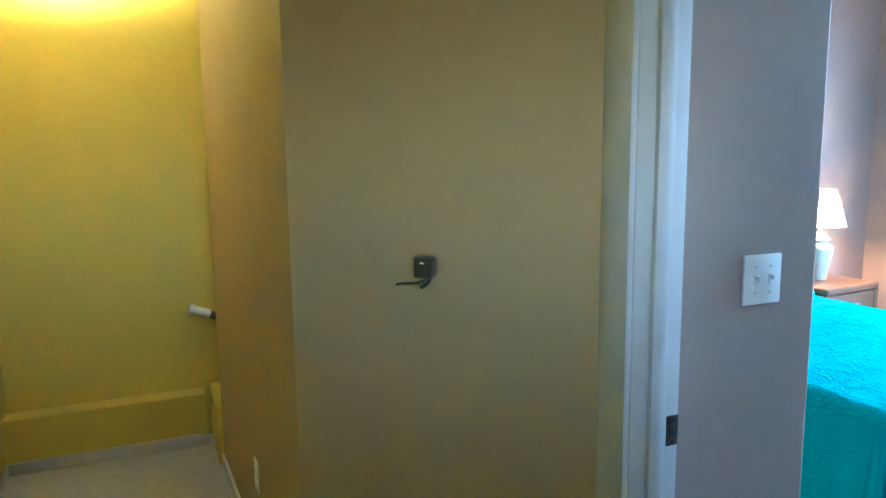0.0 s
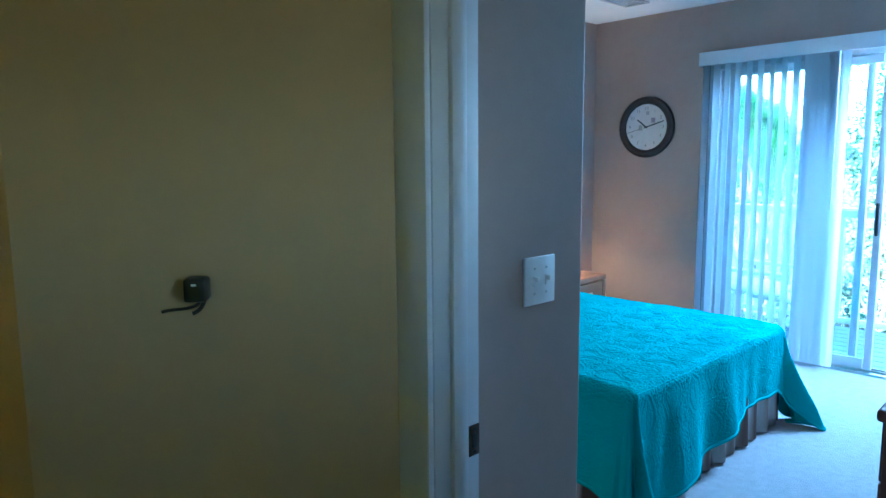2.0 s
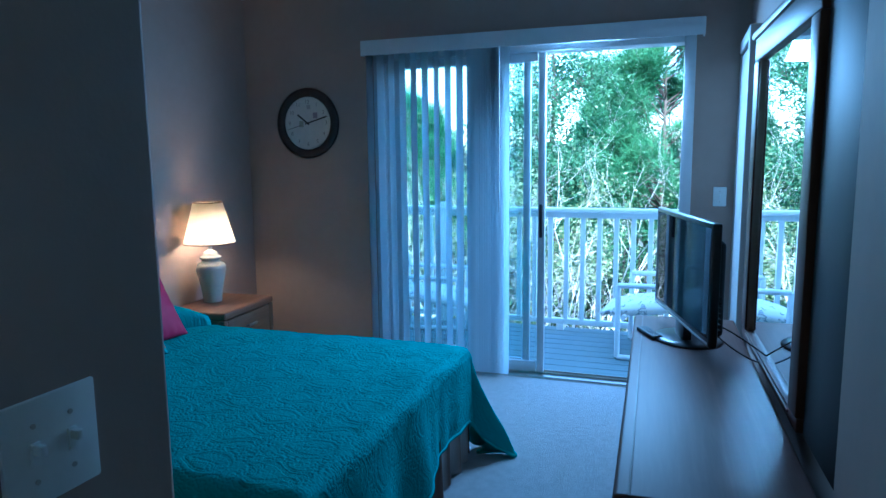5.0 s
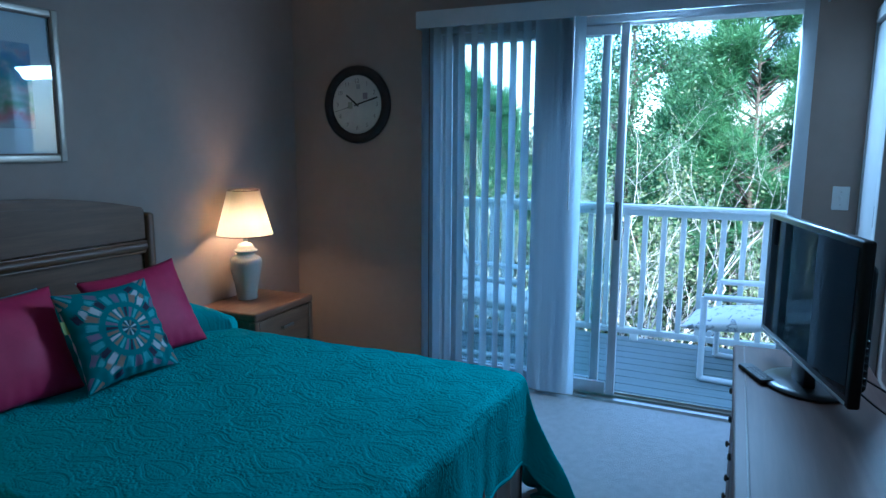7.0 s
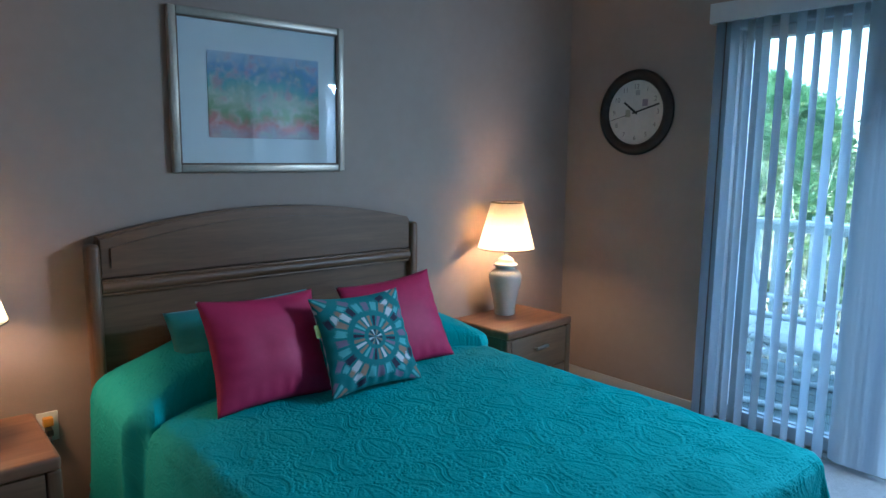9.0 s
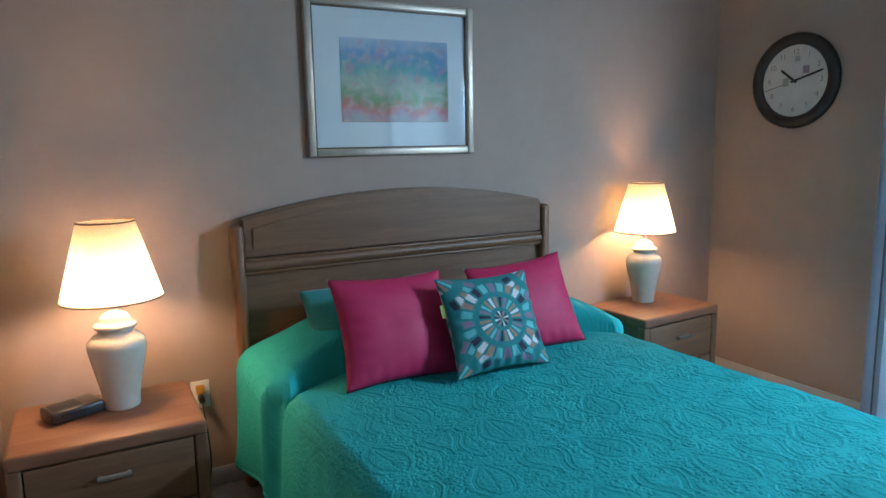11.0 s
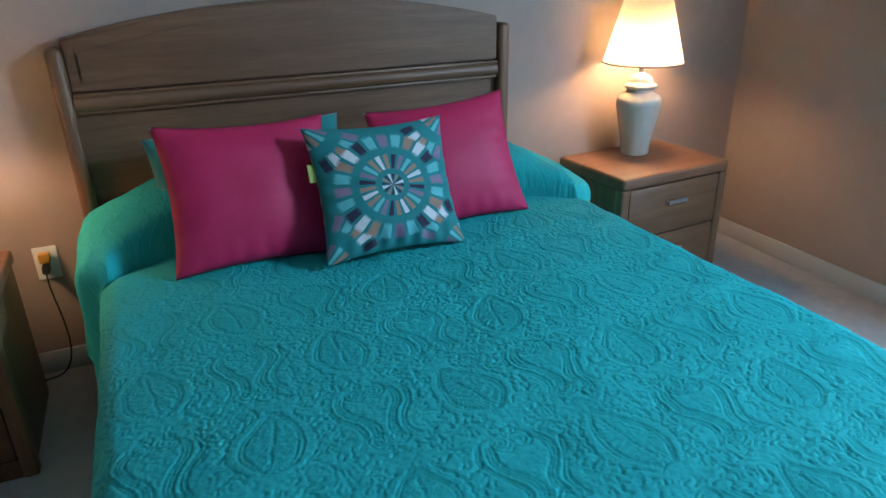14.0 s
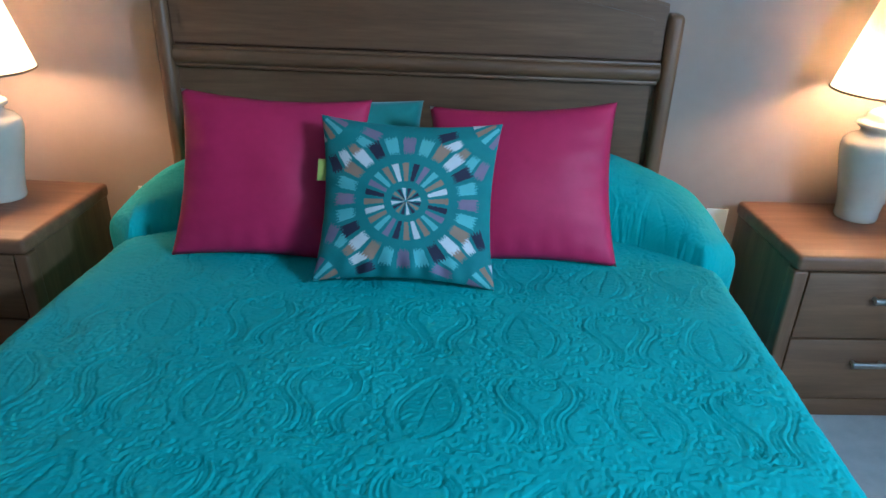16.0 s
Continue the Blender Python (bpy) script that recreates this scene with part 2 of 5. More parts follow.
# bedroom doorway: jambs, stops and casings
door_frame = thing("door_frame", "white painted door frame with a moulded casing", "door frame", (0, 0, 0), kind="structure")
bm = boxed(DX - 0.004, DY1, 0.0, BX - 0.007, DY1 + 0.02, DT, 0.002)
part("jamb", bm, TRIM, door_frame)
part("jamb", boxed(DX - 0.004, DY0 - 0.02, 0.0, BX + 0.004, DY0, DT, 0.002), TRIM, door_frame)
part("head_jamb", boxed(DX - 0.004, DY0 - 0.02, DT, BX + 0.004, DY1 + 0.02, DT + 0.02, 0.002), TRIM, door_frame)
part("door_stop", boxed(DX + 0.035, DY1 - 0.012, 0.0, DX + 0.072, DY1, DT, 0.003), TRIM, door_frame)
bm = boxed(DX - 0.016, DY1 + 0.004, 0.0, DX, DY1 + 0.090, DT + 0.065, 0.004)
part("casing", bm, TRIM, door_frame)
bm = boxed(BX, DY1 + 0.022, 0.0, BX + 0.014, DY1 + 0.080, DT + 0.06, 0.004)
part("casing", bm, TRIM, door_frame)
part("casing", boxed(DX - 0.018, DY0 - 0.07, DT + 0.005, DX, DY1 + 0.005, DT + 0.065, 0.004), TRIM, door_frame)
strike = part("strike_plate", boxed(1.114, DY1 - 0.0025, 0.908, 1.142, DY1 + 0.001, 0.970, 0.0012), DARK_METAL, door_frame, "tarnished bronze strike plate")
bm = boxed(1.120, DY1 - 0.004, 0.925, 1.133, DY1 - 0.0026, 0.953, 0.0005)
tube(bm, (1.128, DY1 - 0.0045, 0.916), (1.128, DY1 - 0.002, 0.916), 0.0035, seg=10)
tube(bm, (1.128, DY1 - 0.0045, 0.962), (1.128, DY1 - 0.002, 0.962), 0.0035, seg=10)
part("latch_hole", bm, BLACK_MATT, strike)


def panel_door(w, h, t, knob_side, panels):
    """A moulded door in its own frame: x along the leaf from the hinge, y through it, z up."""
    bm = boxed(0, 0, 0, w, t, h, 0.003)
    made = []
    for x0, z0, x1, z1 in panels:
        for y, s in ((t, 1), (0, -1)):
            ring = boxed(x0, y - 0.004, z0, x1, y + 0.004, z1, 0.004)
            inner = boxed(x0 + 0.028, y - 0.006, z0 + 0.028, x1 - 0.028, y + 0.007, z1 - 0.028, 0.006)
            made += [ring, inner]
    return bm, made


def knob(parent, x, y, z, s):
    """A round passage knob on a rose; s: the side it sticks out to."""
    prof = ((0.0, 0.0), (0.033, 0.0), (0.033, 0.006), (0.024, 0.010), (0.012, 0.014), (0.011, 0.030), (0.020, 0.038), (0.027, 0.048), (0.027, 0.058), (0.020, 0.066), (0.0, 0.069))
    part("door_knob", lathe(prof, 28), DARK_METAL, parent, "dark bronze door knob", True, pose(x, y, z, -90 * s, 0, 0))


SIX = ((0.11, 1.62, 0.345, 1.90), (0.435, 1.62, 0.67, 1.90), (0.11, 0.95, 0.345, 1.54), (0.435, 0.95, 0.67, 1.54), (0.11, 0.22, 0.345, 0.80), (0.435, 0.22, 0.67, 0.80))
door_1 = thing("door_1", "open white six panel bedroom door against the wall", "door", (1.152, 0.216, 0.012), 0.0, kind="structure")
leaf, mouldings = panel_door(0.782, 2.02, 0.035, 1, SIX)
part("leaf", leaf, TRIM, door_1)
for m in mouldings:
    part("panel", m, TRIM, door_1)
knob(door_1, 0.715, 0.035, 0.945, 1)
part("latch_plate", boxed(0.7815, 0.008, 0.915, 0.7835, 0.027, 0.975, 0.0005), NICKEL, door_1)
for z in (0.2, 1.0, 1.8):
    part("hinge", tube(bmesh.new(), (-0.004, 0.038, z), (-0.004, 0.038, z + 0.09), 0.006, seg=10), DARK_METAL, door_1)

closet = thing("door_2", "closed white closet door with dark hinges", "door", (4.80, SY + 0.040, 0.012), 0.0, kind="structure")
leaf = part("leaf", boxed(0, -0.03, 0, 0.52, 0.004, 2.02, 0.004), TRIM, closet)
for z in (0.22, 1.14, 1.82):
    bm = tube(bmesh.new(), (-0.002, 0.008, z), (-0.002, 0.008, z + 0.09), 0.008, seg=10)
    box(bm, 0.0, 0.002, z, 0.030, 0.0055, z + 0.09)
    part("hinge", bm, DARK_METAL, closet, "dark bronze hinge")
part("casing", boxed(-0.085, -0.040, -0.012, -0.010, 0.016, 2.10, 0.005), TRIM, closet)
part("casing", boxed(0.526, -0.040, -0.012, 0.557, 0.010, 2.10, 0.004), TRIM, closet)
part("casing", boxed(-0.010, -0.040, 2.036, 0.526, 0.016, 2.10, 0.005), TRIM, closet)


def pane_glass(name, gloss, tint):
    m = bpy.data.materials.new(name)
    m.use_nodes = True
    nt = m.node_tree
    nt.nodes.remove(nt.nodes["Principled BSDF"])
    tr, gl, mx = nt.nodes.new("ShaderNodeBsdfTransparent"), nt.nodes.new("ShaderNodeBsdfGlossy"), nt.nodes.new("ShaderNodeMixShader")
    tr.inputs[0].default_value = (*tint, 1)
    gl.inputs["Roughness"].default_value = 0.01
    mx.inputs[0].default_value = gloss
    nt.links.new(tr.outputs[0], mx.inputs[1]), nt.links.new(gl.outputs[0], mx.inputs[2])
    nt.links.new(mx.outputs[0], nt.nodes["Material Output"].inputs[0])
    return m


GLASS = pane_glass("window_glass", 0.05, (0.90, 0.95, 0.95))
PICTURE_GLASS = pane_glass("picture_glass", 0.04, (0.97, 0.98, 0.98))

slider = thing("window_1", "white sliding glass door standing open to the deck", "sliding door", (0, 0, 0), kind="structure")
part("jamb", boxed(WX - 0.012, WL - 0.05, 0.0, WX + 0.13, WL, WT, 0.004), VINYL, slider)
part("jamb", boxed(WX - 0.012, WR, 0.0, WX + 0.13, WR + 0.065, WT, 0.004), VINYL, slider)
part("head", boxed(WX - 0.012, WR + 0.065, WT - 0.045, WX + 0.13, WL - 0.05, WT, 0.004), VINYL, slider)
bm = boxed(WX - 0.02, WR + 0.065, -0.03, WX + 0.13, WL - 0.05, 0.018, 0.004)
box(bm, WX + 0.03, WR + 0.07, 0.018, WX + 0.036, WL - 0.06, 0.030)
box(bm, WX + 0.085, WR + 0.07, 0.018, WX + 0.091, WL - 0.06, 0.030)
part("track", bm, NICKEL, slider, "worn aluminium floor track")


def sash(y0, y1, x, name):
    f = part(name, box(boxed(x, y0, 0.03, x + 0.034, y0 + 0.046, WT - 0.047, 0.004), x, y1 - 0.055, 0.03, x + 0.034, y1, WT - 0.047, 0.004), VINYL, slider)
    part("rail", boxed(x + 0.002, y0 + 0.055, 0.03, x + 0.032, y1 - 0.055, 0.10, 0.004), VINYL, f)
    part("rail", boxed(x + 0.002, y0 + 0.055, WT - 0.10, x + 0.032, y1 - 0.055, WT - 0.047, 0.004), VINYL, f)
    g = part("pane", boxed(x + 0.014, y0 + 0.05, 0.09, x + 0.020, y1 - 0.05, WT - 0.09), GLASS, f, "", False)
    g.visible_shadow = False
    return f


sash(1.477, WL - 0.051, WX + 0.075, "fixed_sash")
moving = sash(1.367, WL - 0.14, WX + 0.022, "sliding_sash")
part("pull", boxed(WX + 0.004, 1.380, 0.95, WX + 0.024, 1.402, 1.17, 0.006), BLACK_MATT, moving, "dark recessed pull")

# vertical blind: headrail with valance, hanging vanes, drawn stack, wand
blind = thing("vertical_blind", "white vertical blind half drawn over a glass door", "blind", (WX, 0, 0))
bm = boxed(-0.092, 0.43, 2.165, -0.080, 2.615, 2.265, 0.003)
box(bm, -0.080, 0.43, 2.165, 0.0, 0.442, 2.265, 0.002)
box(bm, -0.080, 2.603, 2.165, 0.0, 2.615, 2.265, 0.002)
box(bm, -0.080, 0.442, 2.255, 0.0, 2.603, 2.265, 0.002)
part("valance", bm, VINYL, blind, "white flat valance")
part("headrail", boxed(-0.06, 0.46, 2.195, -0.022, 2.59, 2.23, 0.003), NICKEL, blind)
VANE = mixed("white_pvc_vane", (0.72, 0.75, 0.78), (0.80, 0.82, 0.84), 5, 0.45, 80, 0.1, 0.001)
nt = VANE.node_tree
tl, mx = nt.nodes.new("ShaderNodeBsdfTranslucent"), nt.nodes.new("ShaderNodeMixShader")
tl.inputs[0].default_value = (0.86, 0.90, 0.94, 1)
mx.inputs[0].default_value = 0.60
nt.links.new(nt.nodes["Principled BSDF"].outputs[0], mx.inputs[1]), nt.links.new(tl.outputs[0], mx.inputs[2])
nt.links.new(mx.outputs[0], nt.nodes["Material Output"].inputs[0])


def vane_mesh(width):
    bm = bmesh.new()
    n, cols = 6, []
    for i in range(n + 1):
        s = i / n - 0.5
        cols.append([bm.verts.new((s * width, 0.010 * (1 - 4 * s * s), z)) for z in (0.0, 2.16)])
    for a, b in zip(cols, cols[1:]):
        bm.faces.new((a[0], b[0], b[1], a[1]))
    bmesh.ops.solidify(bm, geom=bm.faces[:], thickness=0.0012)
    return mesh_of("vane", bm, VANE, "all")


VANE_MESH = vane_mesh(0.089)


def vane(y, turn, z=0.022):
    ob = new("vane", VANE_MESH)
    ob.parent = blind
    ob.matrix_basis = pose(-0.042, y, z, 0, 0, turn)


rng = random.Random(5)
for i in range(9):
    vane(2.575 - 0.081 * i, 47 + rng.uniform(-4, 4) + (8 if i < 2 else 0))
for i in range(12):
    vane(1.845 - 0.0165 * i, 62 + rng.uniform(-3, 3))
vane(1.632, 80)
bm = tube(bmesh.new(), (-0.095, 1.645, 1.12), (-0.095, 1.645, 2.17), 0.005, seg=8)
part("wand", bm, VINYL, blind)


# ---- switch plates and outlets ----
def plate(name, label, w, h, at, kinds):
    """A wall plate in its own frame: x across, z up, facing -y."""
    p = thing(name, label, "wall plate" if "switch" not in name else "light switch", at)
    part("cover", boxed(-w / 2, -0.007, -h / 2, w / 2, 0.0, h / 2, 0.0035, 2), PLATE, p)
    for i, k in enumerate(kinds):
        cx = (i - (len(kinds) - 1) / 2) * 0.046
        if k == "toggle":
            part("toggle", box(boxed(cx - 0.0055, -0.010, -0.013, cx + 0.0055, -0.006, 0.013, 0.001), cx - 0.004, -0.021, 0.000, cx + 0.004, -0.008, 0.011, 0.0015), PLATE, p)
            for z in (0.031, -0.031):
                part("screw", tube(bmesh.new(), (cx, -0.0085, z), (cx, -0.006, z), 0.003, seg=10), NICKEL, p)
        elif k == "outlet":
            for z in (0.02, -0.02):
                sock = part("socket", boxed(cx - 0.016, -0.0095, z - 0.014, cx + 0.016, -0.006, z + 0.014, 0.005), PLATE, p)
                part("slot", box(boxed(cx - 0.008, -0.010, z - 0.004, cx - 0.006, -0.0094, z + 0.005), cx + 0.006, -0.010, z - 0.004, cx + 0.008, -0.0094, z + 0.004), BLACK_MATT, sock)
        elif k == "jack":
            part("jack", tube(bmesh.new(), (cx, -0.012, 0.0), (cx, -0.006, 0.0), 0.005, seg=12), DARK_METAL, p)
    return p


plate("light_switch", "white double toggle light switch on a beige wall", 0.119, 0.120, pose(1.530, PY, 1.181), ("toggle", "toggle"))
plate("light_switch", "white single toggle switch beside the sliding door", 0.074, 0.116, pose(WX, 0.312, 1.232, 0, 0, -90), ("toggle",))
plate("wall_outlet", "white wall outlet low beside the bed", 0.074, 0.118, pose(2.302, NY, 0.420), ("outlet",))
plate("wall_jack", "white coaxial jack plate low beside the bed", 0.074, 0.118, pose(4.28, NY, 0.435), ("jack",))
plate("wall_outlet", "white wall outlet on the yellow landing wall", 0.074, 0.118, pose(0.490, 2.37, 0.36, 0, 0, -87), ("outlet",))

AMBER = mixed("amber_plastic", (0.55, 0.26, 0.03), (0.65, 0.33, 0.05), 10, 0.4)
plug = thing("plug", "amber adapter plugged into the wall outlet with a black cord", "plug", (2.300, NY - 0.010, 0.43))
part("adapter", boxed(-0.017, -0.030, 0.0, 0.017, 0.0, 0.034, 0.004), AMBER, plug)
part("plug_body", boxed(-0.011, -0.055, -0.030, 0.011, -0.001, -0.004, 0.004), BLACK_MATT, plug)


def cable(name, points, r, mat, parent=None, label=""):
    """A round cable through its points, smoothed."""
    c = bpy.data.curves.new(name, "CURVE")
    c.dimensions, c.bevel_depth, c.bevel_resolution, c.resolution_u = "3D", r, 2, 8
    s = c.splines.new("NURBS")
    s.points.add(len(points) - 1)
    for p, q in zip(s.points, points):
        p.co = (*q, 1)
    s.order_u, s.use_endpoint_u = 4, True
    c.materials.append(mat)
    ob = new(name, c)
    ob.parent = parent
    return tagged(ob, label=label)


cable("cord", ((0, -0.05, -0.02), (0, -0.075, -0.06), (0.012, -0.06, -0.16), (0.02, -0.05, -0.30), (0.0, -0.07, -0.40), (-0.06, -0.08, -0.419), (-0.2, -0.05, -0.421)), 0.003, BLACK_MATT, plug)

gadget = thing("wall_cable_box", "small black box with a loose cable on the yellow wall", "wall fitting", pose(0.760, 1.385, 1.235, 0, 0, -40))
part("box", boxed(-0.021, -0.026, -0.020, 0.021, 0.016, 0.025, 0.006), BLACK, gadget)
part("clip", boxed(-0.004, -0.029, 0.012, 0.005, -0.025, 0.016, 0.001), PLATE, gadget)
cable("cable", ((0.01, -0.015, -0.018), (-0.005, -0.03, -0.036), (-0.03, -0.032, -0.026), (-0.06, -0.025, -0.036)), 0.0032, BLACK_MATT, gadget)
cable("cable", ((0.016, -0.015, -0.015), (0.014, -0.022, -0.034), (-0.004, -0.025, -0.040)), 0.004, BLACK_MATT, gadget)

RAIL_DARK = wood("dark_rail_wood", (0.03, 0.018, 0.01), (0.05, 0.03, 0.018), (0.08, 0.05, 0.03), "X")
rail = thing("stair_handrail", "stair handrail with a white end bracket on the yellow wall", "handrail", (0.365, 3.66, 0.70))
part("rail_bar", tube(bmesh.new(), (0.05, 0, -0.012), (0.9, 0.0, -0.55), 0.019, seg=14), RAIL_DARK, rail)
bm = tube(bmesh.new(), (-0.025, 0.0, 0.010), (0.07, 0, -0.022), 0.022, seg=16)
tube(bm, (-0.032, 0, 0.013), (-0.012, 0, 0.006), 0.029, seg=16)
part("bracket", bm, VINYL, rail, "white bracket")
bm = tube(bmesh.new(), (0.05, 0.0, -0.02), (0.05, 0.06, -0.05), 0.008, seg=10)
part("arm", bm, NICKEL, rail)

vent = thing("ceiling_vent", "white slatted air vent in the ceiling", "vent", (4.75, 2.95, H - 0.012))
part("frame", box(box(box(boxed(-0.18, -0.10, 0, 0.18, -0.08, 0.012, 0.003), -0.18, 0.08, 0, 0.18, 0.10, 0.012, 0.003), -0.18, -0.08, 0, -0.16, 0.08, 0.012, 0.003), 0.16, -0.08, 0, 0.18, 0.08, 0.012, 0.003), TRIM, vent)
for i in range(7):
    part("slat", boxed(-0.16, -0.004, -0.001, 0.16, 0.004, 0.001), TRIM, vent, "", False, pose(0, -0.066 + 0.022 * i, 0.006, 40, 0, 0))


# ---- the bed ----
BX0, BX1, BY0, BY1, BZ = 2.505, 4.092, 1.47, 3.49, 0.57


def value_noise(x, y, size, seed):
    """Smooth random relief over arrays of places, about -1 to 1."""
    g = np.random.default_rng(seed).uniform(-1, 1, (64, 64))
    u, v = x / size, y / size
    i, j = np.floor(u).astype(int), np.floor(v).astype(int)
    fu, fv = u - i, v - j
    fu, fv = fu * fu * (3 - 2 * fu), fv * fv * (3 - 2 * fv)
    a, b = g[i % 64, j % 64], g[(i + 1) % 64, j % 64]
    c, d = g[i % 64, (j + 1) % 64], g[(i + 1) % 64, (j + 1) % 64]
    return (a * (1 - fu) + b * fu) * (1 - fv) + (c * (1 - fu) + d * fu) * fv


def stitch(d, width):
    """A sewn groove where d is near 0."""
    return -np.exp(-(d / width) ** 2)


def quilting(x, y):
    """The sewn paisley and leaf relief of the quilt, in metres."""
    x, y = x * 1.48, y * 1.48
    wx = x + 0.006 * value_noise(x, y, 0.05, 3)
    wy = y + 0.006 * value_noise(x, y, 0.05, 4)
    CW, CH = 0.57, 0.37
    row = np.floor(wy / CH)
    across = wx / CW + 0.22 + 0.5 * (row % 2)
    u = across % 1.0 - 0.5
    v = (wy / CH) % 1.0 - 0.5
    ux, vy = u * CW, v * CH
    h = np.zeros_like(x)
    # leaf: outlines round a pointed oval, and veins inside
    lean = 0.30 * np.sin(2.4 * np.floor(across) + 1.7 * row)
    flat_x, flat_y = ux, vy
    ux, vy = ux * np.cos(lean) + vy * np.sin(lean), vy * np.cos(lean) - ux * np.sin(lean)
    t = np.clip((vy + 0.13) / 0.26, 0, 1)
    w = 0.072 * np.sin(np.pi * t ** 0.8) + 1e-4
    d = (np.abs(ux) - w)
    scallop = 0.008 * np.abs(np.sin(vy * 110))
    for off in (0.0, 0.011, 0.040):
        h += stitch(d - off - (scallop if off > 0.03 else 0), 0.0025) * (t > 0) * (t < 1)
    inside = (d < 0) & (t > 0) & (t < 1)
    h += np.where(inside, stitch(np.sin((vy + 1.6 * np.abs(ux)) * 190) * 0.008, 0.003) * 0.8, 0)
    h += np.where(inside & (np.abs(vy) < 0.09), 0.6 * stitch(np.abs(ux), 0.003), 0)
    # paired swan-neck bands between the leaves
    ux, vy = flat_x, flat_y
    uu = np.abs(np.abs(ux) - CW / 2)
    c = 0.052 + 0.030 * np.sin(vy * 2 * np.pi / 0.27)
    for off in (-0.011, 0.0, 0.011, 0.030, 0.041):
        h += stitch(uu - c - off, 0.0025) * (np.abs(vy) < 0.125)
    # curls at the band ends
    for sy in (-1, 1):
        r = np.hypot(uu - 0.028, vy - sy * 0.115)
        h += stitch(((r + 0.002 * np.arctan2(vy - sy * 0.115, uu - 0.028)) % 0.012) - 0.006, 0.0025) * (r < 0.036)
    taken = (np.abs(d) < 0.052) | inside | ((uu < 0.105) & (np.abs(vy) < 0.14))
    # wandering filler stitches and small puffs
    f = value_noise(wx, wy, 0.0145, 7) + 0.4 * value_noise(wx, wy, 0.008, 8)
    fill = stitch(np.abs(f) - 0.04, 0.13)
    h += np.where(taken, 0.30, 0.85) * fill
    h = h + 0.15 * value_noise(x, y, 0.011, 11)
    return 0.0040 * h


def quilt_mesh():
    side, foot, step = 0.43, 0.46, 0.0031
    xs = np.arange(BX0 - side, BX1 + side + 1e-6, step)
    ys = np.arange(BY0 - foot, BY1 + 1e-6, step)
    X, Y = np.meshgrid(xs, ys, indexing="ij")
    r = 0.055

    def step01(a):
        a = np.clip(a, 0, 1)
        return a * a * (3 - 2 * a)
    # pillows under the quilt at the head: the cloth is tucked in front of them and overhangs the sides
    d = np.abs(X - 3.29)
    tuck = 3.155 + 0.012 * np.sin(X * 9.0) - 0.135 * np.clip((d - 0.46) / 0.30, 0, 1) ** 2
    rise = step01((Y - tuck) / 0.07)
    roll = np.sqrt(np.clip(1 - (1 - np.clip((Y - tuck) / 0.22, 0, 1)) ** 2, 0, 1))
    over = 0.070 * rise
    nx, ny = np.clip(X, BX0 + r - over, BX1 - r + over), np.clip(Y, BY0 + r, 10)
    dx, dy = X - nx, Y - ny
    # the cloth hangs lower at the foot towards the door side
    dy = dy * np.where(dy < 0, (0.345 + 0.15 * np.clip((3.6 - X) / 0.8, 0, 1) + 0.15 * np.clip((X - 3.98) / 0.3, 0, 1)) / 0.46, 1)
    L = np.hypot(dx, dy)
    ux, uy = dx / np.maximum(L, 1e-6), dy / np.maximum(L, 1e-6)
    ang = np.minimum(L / r, np.pi / 2)
    out, down = r * np.sin(ang), r * (1 - np.cos(ang)) + np.maximum(0, L - r * np.pi / 2)
    # folds along the hanging cloth
    along = np.where(np.abs(dx) > np.abs(dy), Y, X)
    corner = np.clip(np.minimum(np.abs(dx), np.abs(dy)) / 0.15, 0, 1)
    fold = 0.022 * np.sin(along * 9.5 + 1.5 * np.sin(along * 4)) + 0.004 * np.sin(along * 31 + 2 * np.sin(along * 7))
    fold = fold + corner * 0.05 * np.sin(np.arctan2(dy, dx) * 9)
    hang = np.clip(down / 0.35, 0, 1.4)
    out = out + hang * (0.020 + fold + 0.075 * corner)
    down = down + 0.07 * corner * np.clip(L / 0.5, 0, 1)
    P, Q, Z = nx + ux * out, ny + uy * out, BZ - down
    lobes = 1 - np.clip((d - 0.33) / 0.57, 0, 1) ** 1.9
    hump = 0.205 * lobes * roll * (1 - 0.25 * step01((Y - 3.38) / 0.12)) * (1 + 0.05 * value_noise(X, Y, 0.16, 23))
    Z = Z + hump * (1 - 0.55 * step01(down / 0.30))
    Z = Z - 0.022 * np.exp(-((Y - tuck + 0.004) / 0.014) ** 2) * (down < 0.1)
    Q = Q - 0.022 * lobes * rise * (1 - step01((Y - tuck - 0.05) / 0.12))
    Z = Z + 0.006 * value_noise(X, Y, 0.30, 21) * (down < 0.02) + 0.003 * value_noise(X, Y, 0.09, 22)
    Z = np.maximum(Z, 0.012)
    co = np.stack([P, Q, Z], -1)
    # lift along the surface normal by the sewn relief
    tx, ty = np.gradient(co, axis=0), np.gradient(co, axis=1)
    n = np.cross(tx, ty)
    n /= np.maximum(np.linalg.norm(n, axis=-1, keepdims=True), 1e-9)
    co = co + n * (quilting(X, Y) * np.where(down > 0.06, 0.6, 1.0) * (1 - 0.2 * rise))[..., None]
    w, l = X.shape
    idx = np.arange(w * l).reshape(w, l)
    f = np.stack([idx[:-1, :-1], idx[1:, :-1], idx[1:, 1:], idx[:-1, 1:]], -1).reshape(-1, 4)
    me = bpy.data.meshes.new("quilt")
    me.from_pydata(co.reshape(-1, 3).tolist(), [], f.tolist())
    me.shade_smooth()
    rim = np.concatenate([co[0, ::-4], co[::4, 0], co[-1, ::4]])
    return me, rim


